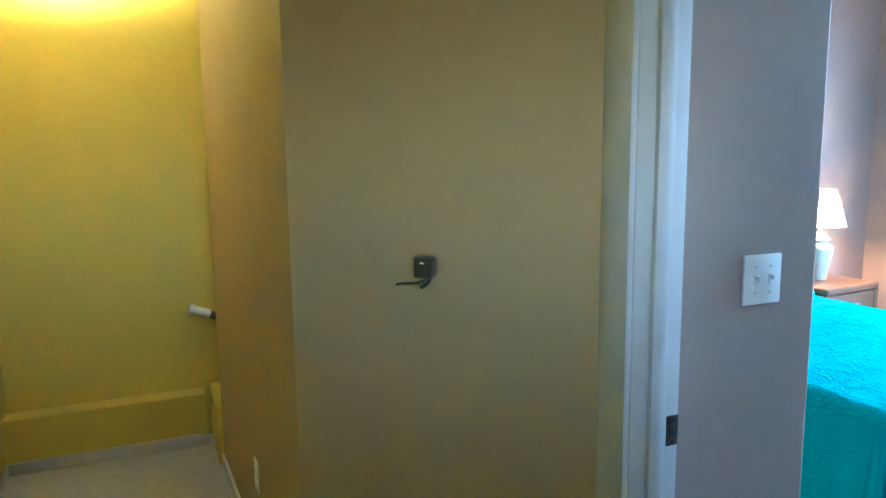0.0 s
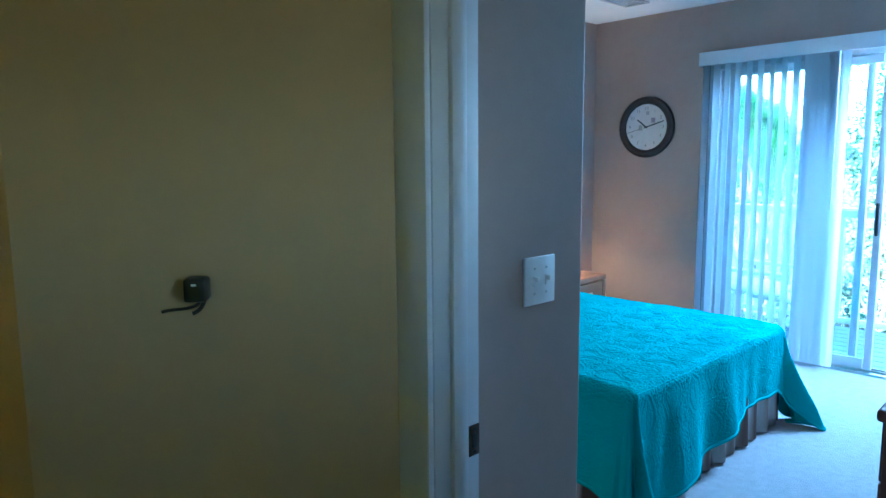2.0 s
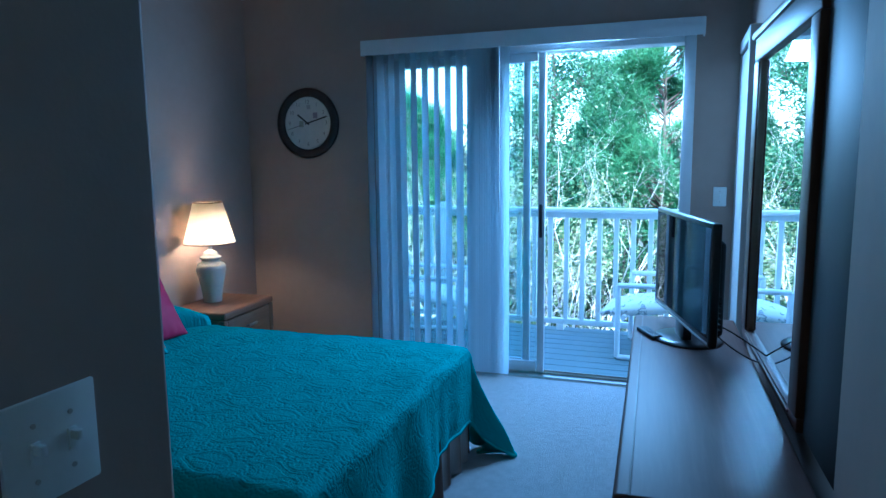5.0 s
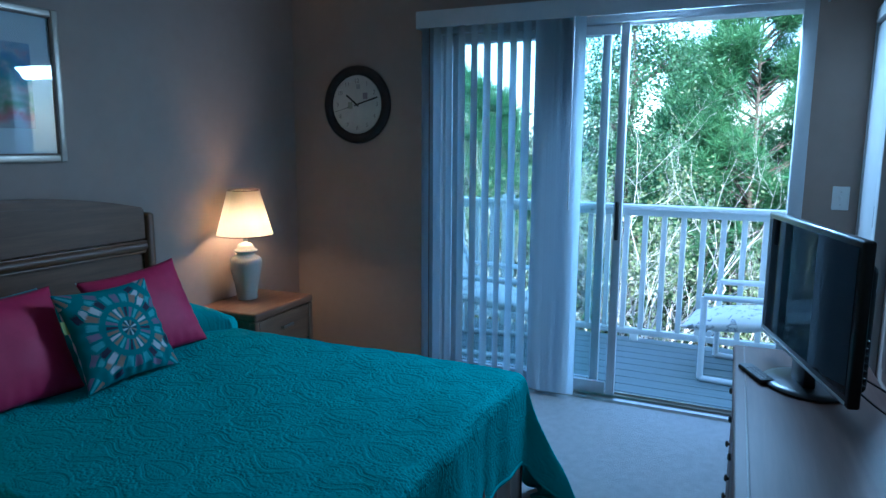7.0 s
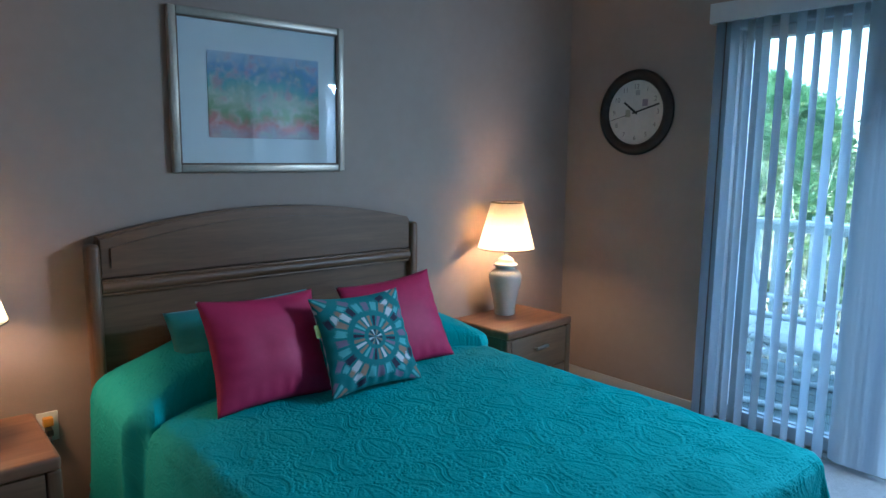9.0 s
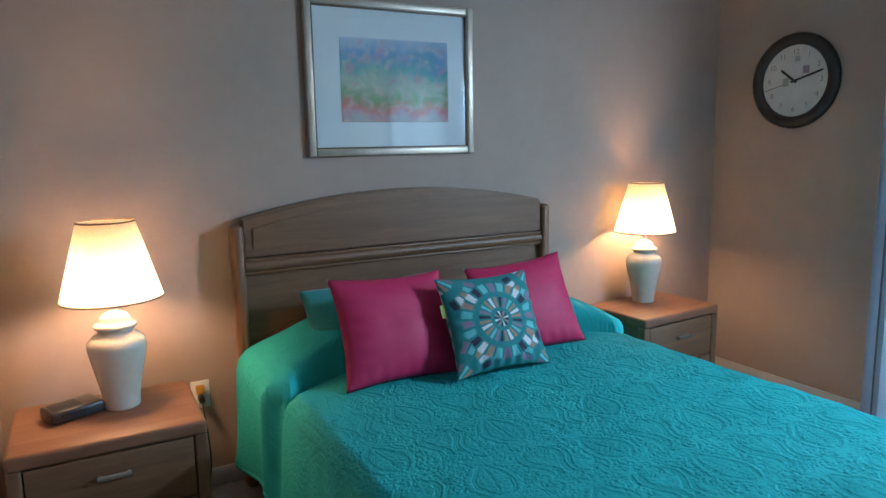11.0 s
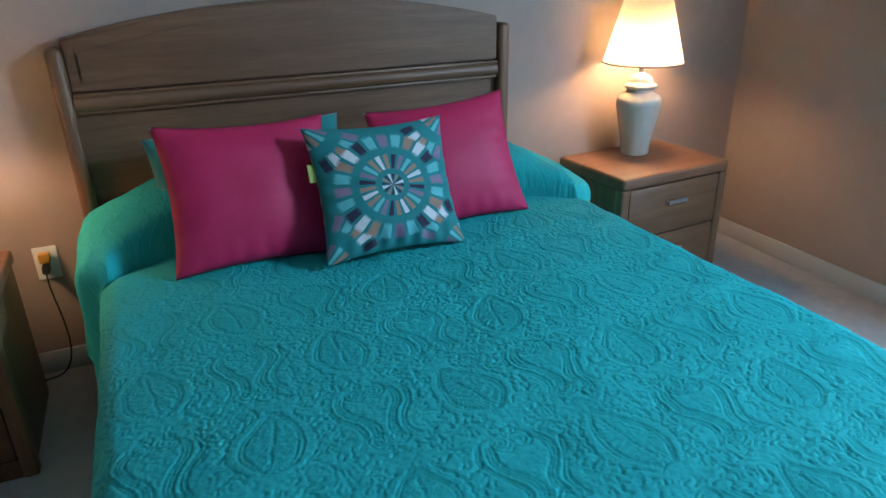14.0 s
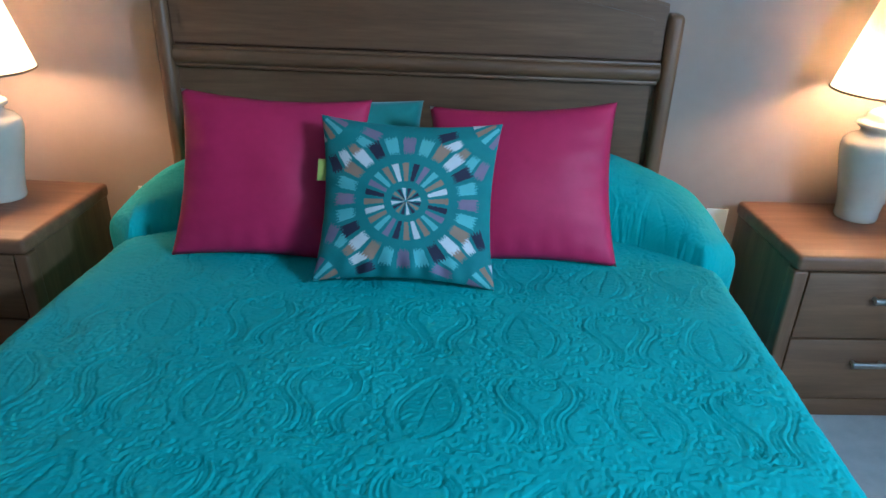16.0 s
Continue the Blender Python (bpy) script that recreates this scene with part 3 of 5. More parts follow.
def hem_mesh(rim):
    """A sewn binding round the hanging edges of the quilt."""
    vs, fs = [], []
    for i, p in enumerate(rim):
        t = rim[min(i + 1, len(rim) - 1)] - rim[max(i - 1, 0)]
        t = t / max(np.linalg.norm(t), 1e-9)
        side = np.cross(t, (0.0, 0.0, 1.0))
        side = side / max(np.linalg.norm(side), 1e-9)
        up = np.cross(side, t)
        for k in range(6):
            w = 2 * math.pi * k / 6
            vs.append(tuple(p + 0.0045 * math.cos(w) * side + 0.009 * math.sin(w) * up))
        if i:
            o = 6 * (i - 1)
            fs += [(o + k, o + (k + 1) % 6, o + 6 + (k + 1) % 6, o + 6 + k) for k in range(6)]
    me = bpy.data.meshes.new("hem")
    me.from_pydata(vs, [], fs)
    me.shade_smooth()
    me.materials.append(QUILT)
    return me


QUILT = mixed("teal_matelasse_cotton", (0.022, 0.335, 0.325), (0.030, 0.395, 0.38), 4, 0.85, 330, 0.35, 0.0012)
QUILT.node_tree.nodes["Principled BSDF"].inputs["Specular IOR Level"].default_value = 0.25
m, nt, b = material("striped_bedskirt", 0.85)
v = coords(nt, (1, 1, 1))
sx = nt.nodes.new("ShaderNodeSeparateXYZ")
nt.links.new(v, sx.inputs[0])
s1 = math_node(nt, "SINE", math_node(nt, "MULTIPLY", math_node(nt, "ADD", sx.outputs[0], sx.outputs[1]), 95.0), 0)
s2 = math_node(nt, "SINE", math_node(nt, "MULTIPLY", math_node(nt, "ADD", sx.outputs[0], sx.outputs[1]), 37.0), 0)
nt.links.new(ramp(nt, math_node(nt, "ADD", math_node(nt, "MULTIPLY", math_node(nt, "ADD", s1, s2), 0.22), 0.5), ((0.25, (0.26, 0.16, 0.12)), (0.45, (0.52, 0.40, 0.32)), (0.7, (0.72, 0.66, 0.60)))), b.inputs["Base Color"])
bump(nt, b, noise_tex(nt, v, 300), 0.2, 0.001)
SKIRT = m

bed = thing("bed", "queen bed with a curved washed oak headboard and striped skirt", "bed", (0, 0, 0))
part("mattress", boxed(BX0 + 0.03, BY0 + 0.03, 0.30, BX1 - 0.03, BY1, BZ - 0.035, 0.04, 4), mixed("white_ticking", (0.6, 0.6, 0.6), (0.7, 0.7, 0.68), 10, 0.8), bed)
part("box_spring", boxed(BX0 + 0.035, BY0 + 0.04, 0.10, BX1 - 0.035, BY1, 0.295, 0.02), mixed("grey_ticking", (0.4, 0.4, 0.4), (0.5, 0.5, 0.48), 10, 0.8), bed)
for x, y in ((2.65, 1.62), (3.94, 1.62), (2.65, 3.36), (3.94, 3.36)):
    part("leg", tube(bmesh.new(), (x, y, 0.0), (x, y, 0.10), 0.022, seg=12), BLACK_MATT, bed)


def skirt(p0, p1, n):
    bm = bmesh.new()
    d = (Vector(p1) - Vector(p0)).normalized()
    nrm = Vector((d.y, -d.x, 0))
    length = (Vector(p1) - Vector(p0)).length
    cols = []
    for i in range(n + 1):
        s = i / n * length
        o = 0.012 * math.sin(s * 48) + 0.006 * math.sin(s * 23 + 1)
        cols.append([bm.verts.new(Vector(p0) + d * s + nrm * (o * k) + Vector((0, 0, z))) for z, k in ((0.012, 1.2), (0.16, 0.9), (0.32, 0.4))])
    for a, b2 in zip(cols, cols[1:]):
        for k in (0, 1):
            bm.faces.new((a[k], b2[k], b2[k + 1], a[k + 1]))
    bmesh.ops.solidify(bm, geom=bm.faces[:], thickness=0.003)
    return bm


part("bed_skirt", skirt((2.53, 1.482, 0), (4.06, 1.482, 0), 160), SKIRT, bed, "brown and cream striped gathered skirt", "all")
part("bed_skirt", skirt((2.53, 3.45, 0), (2.53, 1.482, 0), 190), SKIRT, bed, "brown and cream striped gathered skirt", "all")
part("bed_skirt", skirt((4.06, 1.482, 0), (4.06, 3.45, 0), 190), SKIRT, bed, "brown and cream striped gathered skirt", "all")


def arc_board(x0, x1, z0, z_end, z_mid, y0, y1, n=36, bevel=0.004):
    """A board whose top edge is an arch."""
    bm = bmesh.new()
    front, back = [], []
    pts = [(x0, z0), (x1, z0)] + [(x1 + (x0 - x1) * i / n, z_end + (z_mid - z_end) * (1 - (2 * i / n - 1) ** 2)) for i in range(n + 1)]
    front = [bm.verts.new((x, y0, z)) for x, z in pts]
    back = [bm.verts.new((x, y1, z)) for x, z in pts]
    bm.faces.new(front), bm.faces.new(back[::-1])
    for i in range(len(pts)):
        j = (i + 1) % len(pts)
        bm.faces.new((front[i], front[j], back[j], back[i]))
    bmesh.ops.recalc_face_normals(bm, faces=bm.faces[:])
    if bevel:
        bmesh.ops.bevel(bm, geom=[e for e in bm.edges if all(abs(v.co.y - y0) < 1e-5 for v in e.verts)], offset=bevel, segments=2, affect="EDGES")
    return bm


headboard = part("headboard", arc_board(2.495, 3.993, 0.30, 1.135, 1.222, 3.530, 3.565, bevel=0.003), OAK_X, bed, "arched washed oak headboard")
part("upper_panel", arc_board(2.502, 3.986, 0.992, 1.142, 1.230, 3.508, 3.532), OAK_X, headboard)
part("raised_field", arc_board(2.532, 3.956, 1.022, 1.112, 1.200, 3.500, 3.512, bevel=0.007), OAK_X, headboard)
part("crest", arc_board(2.498, 3.990, 1.128, 1.150, 1.238, 3.524, 3.568, bevel=0.004), OAK_X, headboard)
bm = bmesh.new()
tube(bm, (2.502, 3.520, 0.953), (3.986, 3.520, 0.953), 0.026, seg=20)
box(bm, 2.502, 3.500, 0.974, 3.986, 3.534, 0.986, 0.004)
box(bm, 2.502, 3.508, 0.918, 3.986, 3.534, 0.930, 0.004)
part("cove_rail", bm, OAK_X, headboard)
for x in (2.476, 4.011):
    bm = boxed(x - 0.024, 3.488, 0.0, x + 0.024, 3.566, 1.124, 0.018, 4)
    part("post", bm, OAK_Z, headboard)

quilt_cloth, quilt_rim = quilt_mesh()
quilt = new("quilt", quilt_cloth)
quilt.data.materials.append(QUILT)
tagged(quilt, "teal quilt with sewn paisley relief draped over the bed", "quilt")
hem = new("hem", hem_mesh(quilt_rim))
hem.parent = quilt


# ---- pillows ----
def pillow_mesh(w, h, thick, n=40, pinch=0.05, soft=0.5, creases=0.0, seed=1, paint=None, back=0):
    """A stuffed square cushion in its own frame: x across, z up, facing -y, with a seam round it."""
    bm = bmesh.new()
    rows = {}
    for s in (-1, 1):
        for i in range(n + 1):
            for j in range(n + 1):
                u, v = 2 * i / n - 1, 2 * j / n - 1
                rim = i in (0, n) or j in (0, n)
                if rim and s == 1:
                    rows[s, i, j] = rows[-1, i, j]
                    continue
                px = u * w / 2 * (1 - pinch * (1 - v * v))
                pz = v * h / 2 * (1 - pinch * (1 - u * u))
                t = thick / 2 * (max(0.0, (1 - u ** 2) * (1 - v ** 2))) ** soft
                t += creases * max(0.0, 1 - abs(abs(u) - 0.8) * 3) * math.sin(v * 21 + seed) * (1 - v * v) * thick
                t += creases * max(0.0, 1 - abs(v + 0.85) * 4) * math.sin(u * 26 + seed * 2) * (1 - u * u) * thick
                t += 0.05 * thick * noise.noise((u * 2 + seed, v * 2, s)) * (1 - u * u) * (1 - v * v)
                rows[s, i, j] = bm.verts.new((px, s * t, pz + h / 2))
    for s in (-1, 1):
        for i in range(n):
            for j in range(n):
                f = bm.faces.new([rows[s, *q] for q in ((i, j), (i + 1, j), (i + 1, j + 1), (i, j + 1))])
                if s == 1:
                    f.material_index = back
                elif paint:
                    f.material_index = paint(2 * (i + 0.5) / n - 1, 2 * (j + 0.5) / n - 1)
    return bm


def cushion(name, label, at, w, h, thick, mat, **more):
    ob = new(name, mesh_of(name, pillow_mesh(w, h, thick, **more), mat, "all"))
    ob.matrix_basis = at
    return tagged(ob, label, "pillow")


cushion("pillow", "teal cotton bed pillow leaning on the headboard", pose(2.99, 3.235, 0.592, -22, -2, 0), 0.62, 0.30, 0.16, TEAL_PLAIN, seed=4, creases=0.02)
cushion("throw_pillow", "magenta satin throw pillow on a teal quilt", pose(2.935, 2.914, 0.562, -25, 2.0, 3), 0.480, 0.420, 0.15, (PINK, CREAM), seed=2, creases=0.018, pinch=0.085, back=1)
cushion("throw_pillow", "magenta satin throw pillow with a soft sheen", pose(3.574, 2.956, 0.562, -26, -4.5, -4), 0.475, 0.412, 0.15, (PINK, CREAM), seed=6, creases=0.018, pinch=0.085, back=1)

PRINT = [mixed("print_teal", (0.008, 0.155, 0.155), (0.012, 0.195, 0.19), 12, 0.8, 350, 0.3, 0.001)]
for nm, c in (("pale_teal", (0.12, 0.42, 0.42)), ("tan", (0.33, 0.19, 0.13)), ("mauve", (0.22, 0.15, 0.22)), ("white", (0.62, 0.60, 0.60)), ("navy", (0.018, 0.016, 0.04))):
    PRINT.append(mixed("print_" + nm, tuple(k * 0.9 for k in c), c, 14, 0.8, 350, 0.3, 0.001))


def wheel_print(u, v):
    """The printed wheels of dashes, repeated on a square net: which colour stands at a place of the cushion."""
    for cx, cy in ((0.0, 0.0), (1.146, 1.146), (-1.146, 1.146), (-1.146, -1.146), (1.146, -1.146)):
        x, y = u - cx, v + 0.02 - cy
        r, a = math.hypot(x, y), math.degrees(math.atan2(y, x)) % 360
        if r < 0.17:
            i, k = int(a // 22.5), a % 22.5
            return (4, 5, 2, 5)[i % 4] if 4 < k < 18.5 and r > 0.015 else 0
        if 0.26 < r < 0.49:
            b = (18 + 7.5 - a) % 360
            i, k = int(b // 15), b % 15
            return (4, 2, 5, 3, 1, 2)[i % 6] if 3 < k < 12 else 0
        jag = 0.018 * math.sin(a * 2.6) + 0.012 * math.sin(a * 6.1)
        if cx == 0 and 0.62 < r + jag < 0.83:
            b = (90 + 7.5 - a) % 90
            i, k = int(b // 15), b % 15
            return (3, 1, 2, 4, 5, 1)[i] if 2.2 < k < 12.8 else 0
        if cx and 0.68 < r + jag < 0.88:
            b = a - math.degrees(math.atan2(-cy, -cx)) + 29
            i, k = int(b % 360 // 11.5), b % 360 % 11.5
            return (5, 4, 2, 1, 3)[i] if i < 5 and 1.5 < k < 10 else 0
    return 0


wheel = thing("throw_pillow", "teal throw pillow printed with wheels of coloured dashes", "pillow", pose(3.292, 2.790, 0.578, -27, 1.0, 1.5))
part("cover", pillow_mesh(0.425, 0.39, 0.13, n=220, pinch=0.09, seed=3, creases=0.045, paint=wheel_print, back=4), PRINT, wheel, "", "all")
part("tag", boxed(-0.214, -0.002, 0.235, -0.190, 0.001, 0.285), mixed("lime_label", (0.30, 0.34, 0.06), (0.38, 0.42, 0.10), 20, 0.6), wheel, "small lime fabric label")


# ---- nightstands ----
def nightstand(name, label, at, turn=0.0, W=0.578, D=0.46, HT=0.54):
    """In its own frame: x across from 0, y from the front 0 to the back, z up."""
    n = thing(name, label, "nightstand", at, turn, group="nightstands beside the bed")
    bm = boxed(0.012, 0.014, 0.0, 0.032, D, HT - 0.048, 0.003)
    box(bm, W - 0.032, 0.014, 0.0, W - 0.012, D, HT - 0.048, 0.003)
    box(bm, 0.032, D - 0.012, 0.05, W - 0.032, D, HT - 0.048)
    box(bm, 0.032, 0.014, 0.04, W - 0.032, D - 0.012, 0.058)
    part("body", bm, OAK_Z, n)
    part("top", boxed(0.0, 0.0, HT - 0.048, W, D, HT, 0.014, 4), TOP_OAK, n, "warm brown wooden top")
    for x in (0.0, W - 0.042):
        part("post", boxed(x, 0.004, 0.0, x + 0.042, 0.05, HT - 0.048, 0.008, 3), OAK_Z, n)
    for z0, z1 in ((0.284, HT - 0.054), (0.068, 0.278)):
        d = part("drawer", boxed(0.046, 0.008, z0, W - 0.046, 0.030, z1, 0.004), OAK_X, n)
        zc = z0 + 0.135
        bm = tube(bmesh.new(), (W / 2 - 0.05, -0.012, zc), (W / 2 + 0.05, -0.012, zc), 0.0065, seg=12)
        bmesh.ops.scale(bm, vec=(1, 1, 1.5), verts=bm.verts[:], space=Matrix.Translation((0, 0, -zc)))
        tube(bm, (W / 2 - 0.042, -0.014, zc), (W / 2 - 0.042, 0.010, zc), 0.006, seg=10)
        tube(bm, (W / 2 + 0.042, -0.014, zc), (W / 2 + 0.042, 0.010, zc), 0.006, seg=10)
        part("handle", bm, NICKEL, d, "brushed nickel bar handle")
    part("plinth", boxed(0.042, 0.012, 0.0, W - 0.042, 0.03, 0.062, 0.003), OAK_X, n)
    return n


TOP_OAK = wood("warm_oak_top", (0.145, 0.062, 0.030), (0.20, 0.090, 0.045), (0.26, 0.128, 0.068), "X", 0.5)
nightstand("nightstand", "washed oak two drawer nightstand with a lamp on it", (4.345, 3.12, 0.0), 4.0, 0.580, 0.42, 0.55)
nightstand("nightstand", "washed oak two drawer nightstand with a small black radio on top", (1.660, 3.0, 0.0))

# lamps
LAMP_PROFILE = ((0.0, 0.0), (0.058, 0.0), (0.061, 0.006), (0.061, 0.03), (0.068, 0.08), (0.081, 0.14), (0.092, 0.19), (0.096, 0.218), (0.093, 0.240), (0.080, 0.256), (0.060, 0.266), (0.056, 0.272), (0.056, 0.282), (0.066, 0.286), (0.070, 0.292), (0.068, 0.299), (0.058, 0.304), (0.050, 0.312), (0.048, 0.322), (0.040, 0.332), (0.026, 0.340), (0.014, 0.345), (0.012, 0.36), (0.0, 0.36))
m = bpy.data.materials.new("lamp_shade_fabric")
m.use_nodes = True
nt = m.node_tree
nt.nodes.remove(nt.nodes["Principled BSDF"])
di, tl, mx = nt.nodes.new("ShaderNodeBsdfDiffuse"), nt.nodes.new("ShaderNodeBsdfTranslucent"), nt.nodes.new("ShaderNodeMixShader")
weave = ramp(nt, noise_tex(nt, coords(nt, (1, 1, 1)), 220, 2), ((0.3, (0.70, 0.64, 0.54)), (0.7, (0.78, 0.72, 0.62))))
nt.links.new(weave, di.inputs[0]), nt.links.new(weave, tl.inputs[0])
mx.inputs[0].default_value = 0.64
nt.links.new(di.outputs[0], mx.inputs[1]), nt.links.new(tl.outputs[0], mx.inputs[2])
nt.links.new(mx.outputs[0], nt.nodes["Material Output"].inputs[0])
SHADE = m
m = bpy.data.materials.new("lit_bulb")
m.use_nodes = True
nt = m.node_tree
nt.nodes.remove(nt.nodes["Principled BSDF"])
tr, em, ad = nt.nodes.new("ShaderNodeBsdfTransparent"), nt.nodes.new("ShaderNodeEmission"), nt.nodes.new("ShaderNodeAddShader")
em.inputs[0].default_value, em.inputs[1].default_value = (1.0, 0.75, 0.45, 1), 0.9
nt.links.new(tr.outputs[0], ad.inputs[0]), nt.links.new(em.outputs[0], ad.inputs[1])
nt.links.new(ad.outputs[0], nt.nodes["Material Output"].inputs[0])
BULB = m


def table_lamp(label, x, y, z):
    lamp = thing("table_lamp", label, "lamp", (x, y, z), group="bedside lamps")
    part("base", lathe(LAMP_PROFILE), CERAMIC, lamp, "cream ginger jar base", "all")
    bm = lathe(((0.165, 0.390), (0.092, 0.655)), 48)
    bmesh.ops.solidify(bm, geom=bm.faces[:], thickness=0.0015)
    shade = part("shade", bm, SHADE, lamp, "lit cream fabric shade", "all")
    for r, h in ((0.1655, 0.390), (0.0925, 0.655)):
        part("edging", lathe([(r + 0.0022 * math.cos(a), h + 0.003 * math.sin(a)) for a in [2 * math.pi * k / 8 for k in range(9)]], 48), OAK_DARK, shade, "brown edging")
    
    bm = tube(bmesh.new(), (0, 0, 0.35), (0, 0, 0.42), 0.014, seg=14)
    part("socket", bm, NICKEL, lamp)
    bm = bmesh.new()
    bmesh.ops.create_uvsphere(bm, u_segments=18, v_segments=12, radius=0.028, matrix=Matrix.Translation((0, 0, 0.455)))
    part("bulb", bm, BULB, lamp, "", "all")
    light = new("bulb_light", bpy.data.lights.new("bulb_light", "POINT"))
    light.data.energy, light.data.color, light.data.shadow_soft_size = LAMP_POWER, LAMP_COLOUR, 0.05
    light.location = (x, y, z + 0.475)
    return lamp


table_lamp("lit table lamp with a cream jar base by the window wall", 4.642, 3.438, 0.55)
table_lamp("lit table lamp with a cream jar base beside a black radio", 2.0, 3.295, 0.54)

radio = thing("clock_radio", "small black clock radio on a nightstand", "radio", pose(1.845, 3.275, 0.54, 0, 0, 22))
bm = boxed(-0.085, -0.055, 0.004, 0.085, 0.055, 0.046, 0.010, 3)
part("case", bm, BLACK, radio)
part("speaker", boxed(-0.07, -0.035, 0.044, 0.02, 0.035, 0.048, 0.002), BLACK_MATT, radio)
part("display", boxed(-0.06, -0.0565, 0.014, 0.02, -0.0545, 0.036), BLACK, radio)
for x in (-0.06, 0.06):
    part("foot", boxed(x - 0.01, -0.03, 0.0, x + 0.01, 0.03, 0.006), BLACK_MATT, radio)


# ---- dresser with mirror, television ----
CHAMPAGNE = mixed("champagne_leaf", (0.36, 0.31, 0.25), (0.46, 0.40, 0.33), 12, 0.38, 90, 0.15, 0.001, metal=0.55)
DRESS = wood("dresser_oak", (0.092, 0.040, 0.024), (0.118, 0.053, 0.033), (0.150, 0.071, 0.046), "X", 0.48)
DRESS_Z = wood("dresser_oak_upright", (0.092, 0.040, 0.024), (0.118, 0.053, 0.033), (0.150, 0.071, 0.046), "Z", 0.42)
dresser = thing("dresser", "long washed oak dresser with drawers and a smooth top", "dresser", pose(2.485, 0.646, 0.0, 0, 0, 2.0))
W, D, HT = 1.80, 0.425, 0.73
bm = boxed(0.014, -D, 0.0, 0.036, -0.012, HT - 0.038, 0.003)
box(bm, W - 0.036, -D, 0.0, W - 0.014, -0.012, HT - 0.038, 0.003)
box(bm, 0.036, -D, 0.06, W - 0.036, -D + 0.012, HT - 0.038)
box(bm, 0.036, -D + 0.012, 0.05, W - 0.036, -0.014, 0.07)
part("body", bm, DRESS_Z, dresser)
part("top", boxed(0.0, -D - 0.004, HT - 0.038, W, 0.010, HT, 0.012, 4), DRESS, dresser, "polished brown top with a rounded edge")
part("edge_strip", boxed(0.002, -0.030, HT - 0.0005, W - 0.002, -0.024, HT + 0.0012, 0.0005), OAK_DARK, dresser)
part("plinth", boxed(0.036, -0.05, 0.0, W - 0.036, -0.03, 0.07, 0.003), DRESS, dresser)
for c in range(3):
    for rrow in range(3):
        x0, x1 = 0.045 + c * 0.572, 0.045 + c * 0.572 + 0.562
        z0 = 0.085 + rrow * 0.203
        d = part("drawer", boxed(x0, -0.022, z0, x1, 0.0, z0 + 0.196, 0.004), DRESS, dresser)
        zc, xc = z0 + 0.115, (x0 + x1) / 2
        for kx in (xc - 0.14, xc + 0.14):
            bm = tube(bmesh.new(), (kx, -0.001, zc), (kx, 0.008, zc), 0.006, seg=10)
            tube(bm, (kx, 0.005, zc), (kx, 0.010, zc), 0.009, 0.013, seg=14)
            tube(bm, (kx, 0.010, zc), (kx, 0.015, zc), 0.013, 0.007, seg=14)
            part("knob", bm, DARK_METAL, d, "small dark bronze knob")
for c in (1, 2):
    part("stile", boxed(0.045 + c * 0.572 - 0.008, -0.020, 0.07, 0.045 + c * 0.572 - 0.002, -0.004, HT - 0.04), DRESS_Z, dresser)

m, nt, b = material("silvered_mirror", 0.01, 1.0)
b.inputs["Base Color"].default_value = (0.86, 0.90, 0.89, 1)
MIRROR = m
for w in (DRESS, DRESS_Z):
    w.node_tree.nodes["Principled BSDF"].inputs["Specular IOR Level"].default_value = 0.30
mirror = thing("dresser_mirror", "tall mirror in a brown wooden frame on the dresser", "mirror", pose(2.980, 0.197, 0.73, 0, 0, 2.8))
MW, MH = 1.07, 1.215
part("glass", boxed(0.10, -0.003, 0.036, MW - 0.10, 0.002, MH - 0.10), MIRROR, mirror, "clear mirror glass", False)
part("backing", boxed(0.012, -0.009, 0.01, MW - 0.012, -0.004, MH - 0.01), BLACK_MATT, mirror)
part("bottom_rail", box(boxed(0.0, -0.009, 0.0, MW, 0.020, 0.040, 0.006), 0.10, -0.003, 0.022, MW - 0.10, 0.026, 0.032, 0.004), DRESS, mirror)
part("top_rail", box(boxed(0.0, -0.009, MH - 0.10, MW, 0.022, MH, 0.008), -0.02, -0.009, MH - 0.012, MW + 0.02, 0.034, MH + 0.018, 0.008), DRESS, mirror)
# thin near-black panel beside the mirror, towards the bedroom door
DARK_PANEL = wood("near_black_panel", (0.006, 0.004, 0.003), (0.010, 0.006, 0.005), (0.016, 0.010, 0.008), "Z", 0.6)
part("side_panel", boxed(-0.44, -0.004, 0.0, -0.012, 0.004, MH, 0.002), DARK_PANEL, mirror, "near black upright panel beside the mirror")
for x, bead in ((0.0, 0.088), (MW - 0.10, -0.004)):
    s = part("stile", boxed(x, -0.009, 0.040, x + 0.10, 0.024, MH - 0.10, 0.008), DRESS_Z, mirror)
    part("bead", boxed(x + bead, -0.003, 0.04, x + bead + 0.016, 0.016, MH - 0.10, 0.004), CHAMPAGNE, s)

m, nt, b = material("switched_off_screen", 0.015)
b.inputs["Base Color"].default_value, b.inputs["IOR"].default_value = (0.006, 0.007, 0.009, 1), 1.13
SCREEN = m
ang = math.degrees(math.atan2(0.626 - 0.418, 4.236 - 3.488))
tv = thing("television", "black flat screen television on a gloss stand", "television", pose(3.862, 0.515, 0.73, 0, 0, ang))
part("bezel", boxed(-0.388, -0.02, 0.078, 0.388, 0.012, 0.520, 0.008, 3), BLACK, tv)
part("screen", boxed(-0.366, 0.011, 0.110, 0.366, 0.0135, 0.500), SCREEN, tv, "dark glossy screen", False)
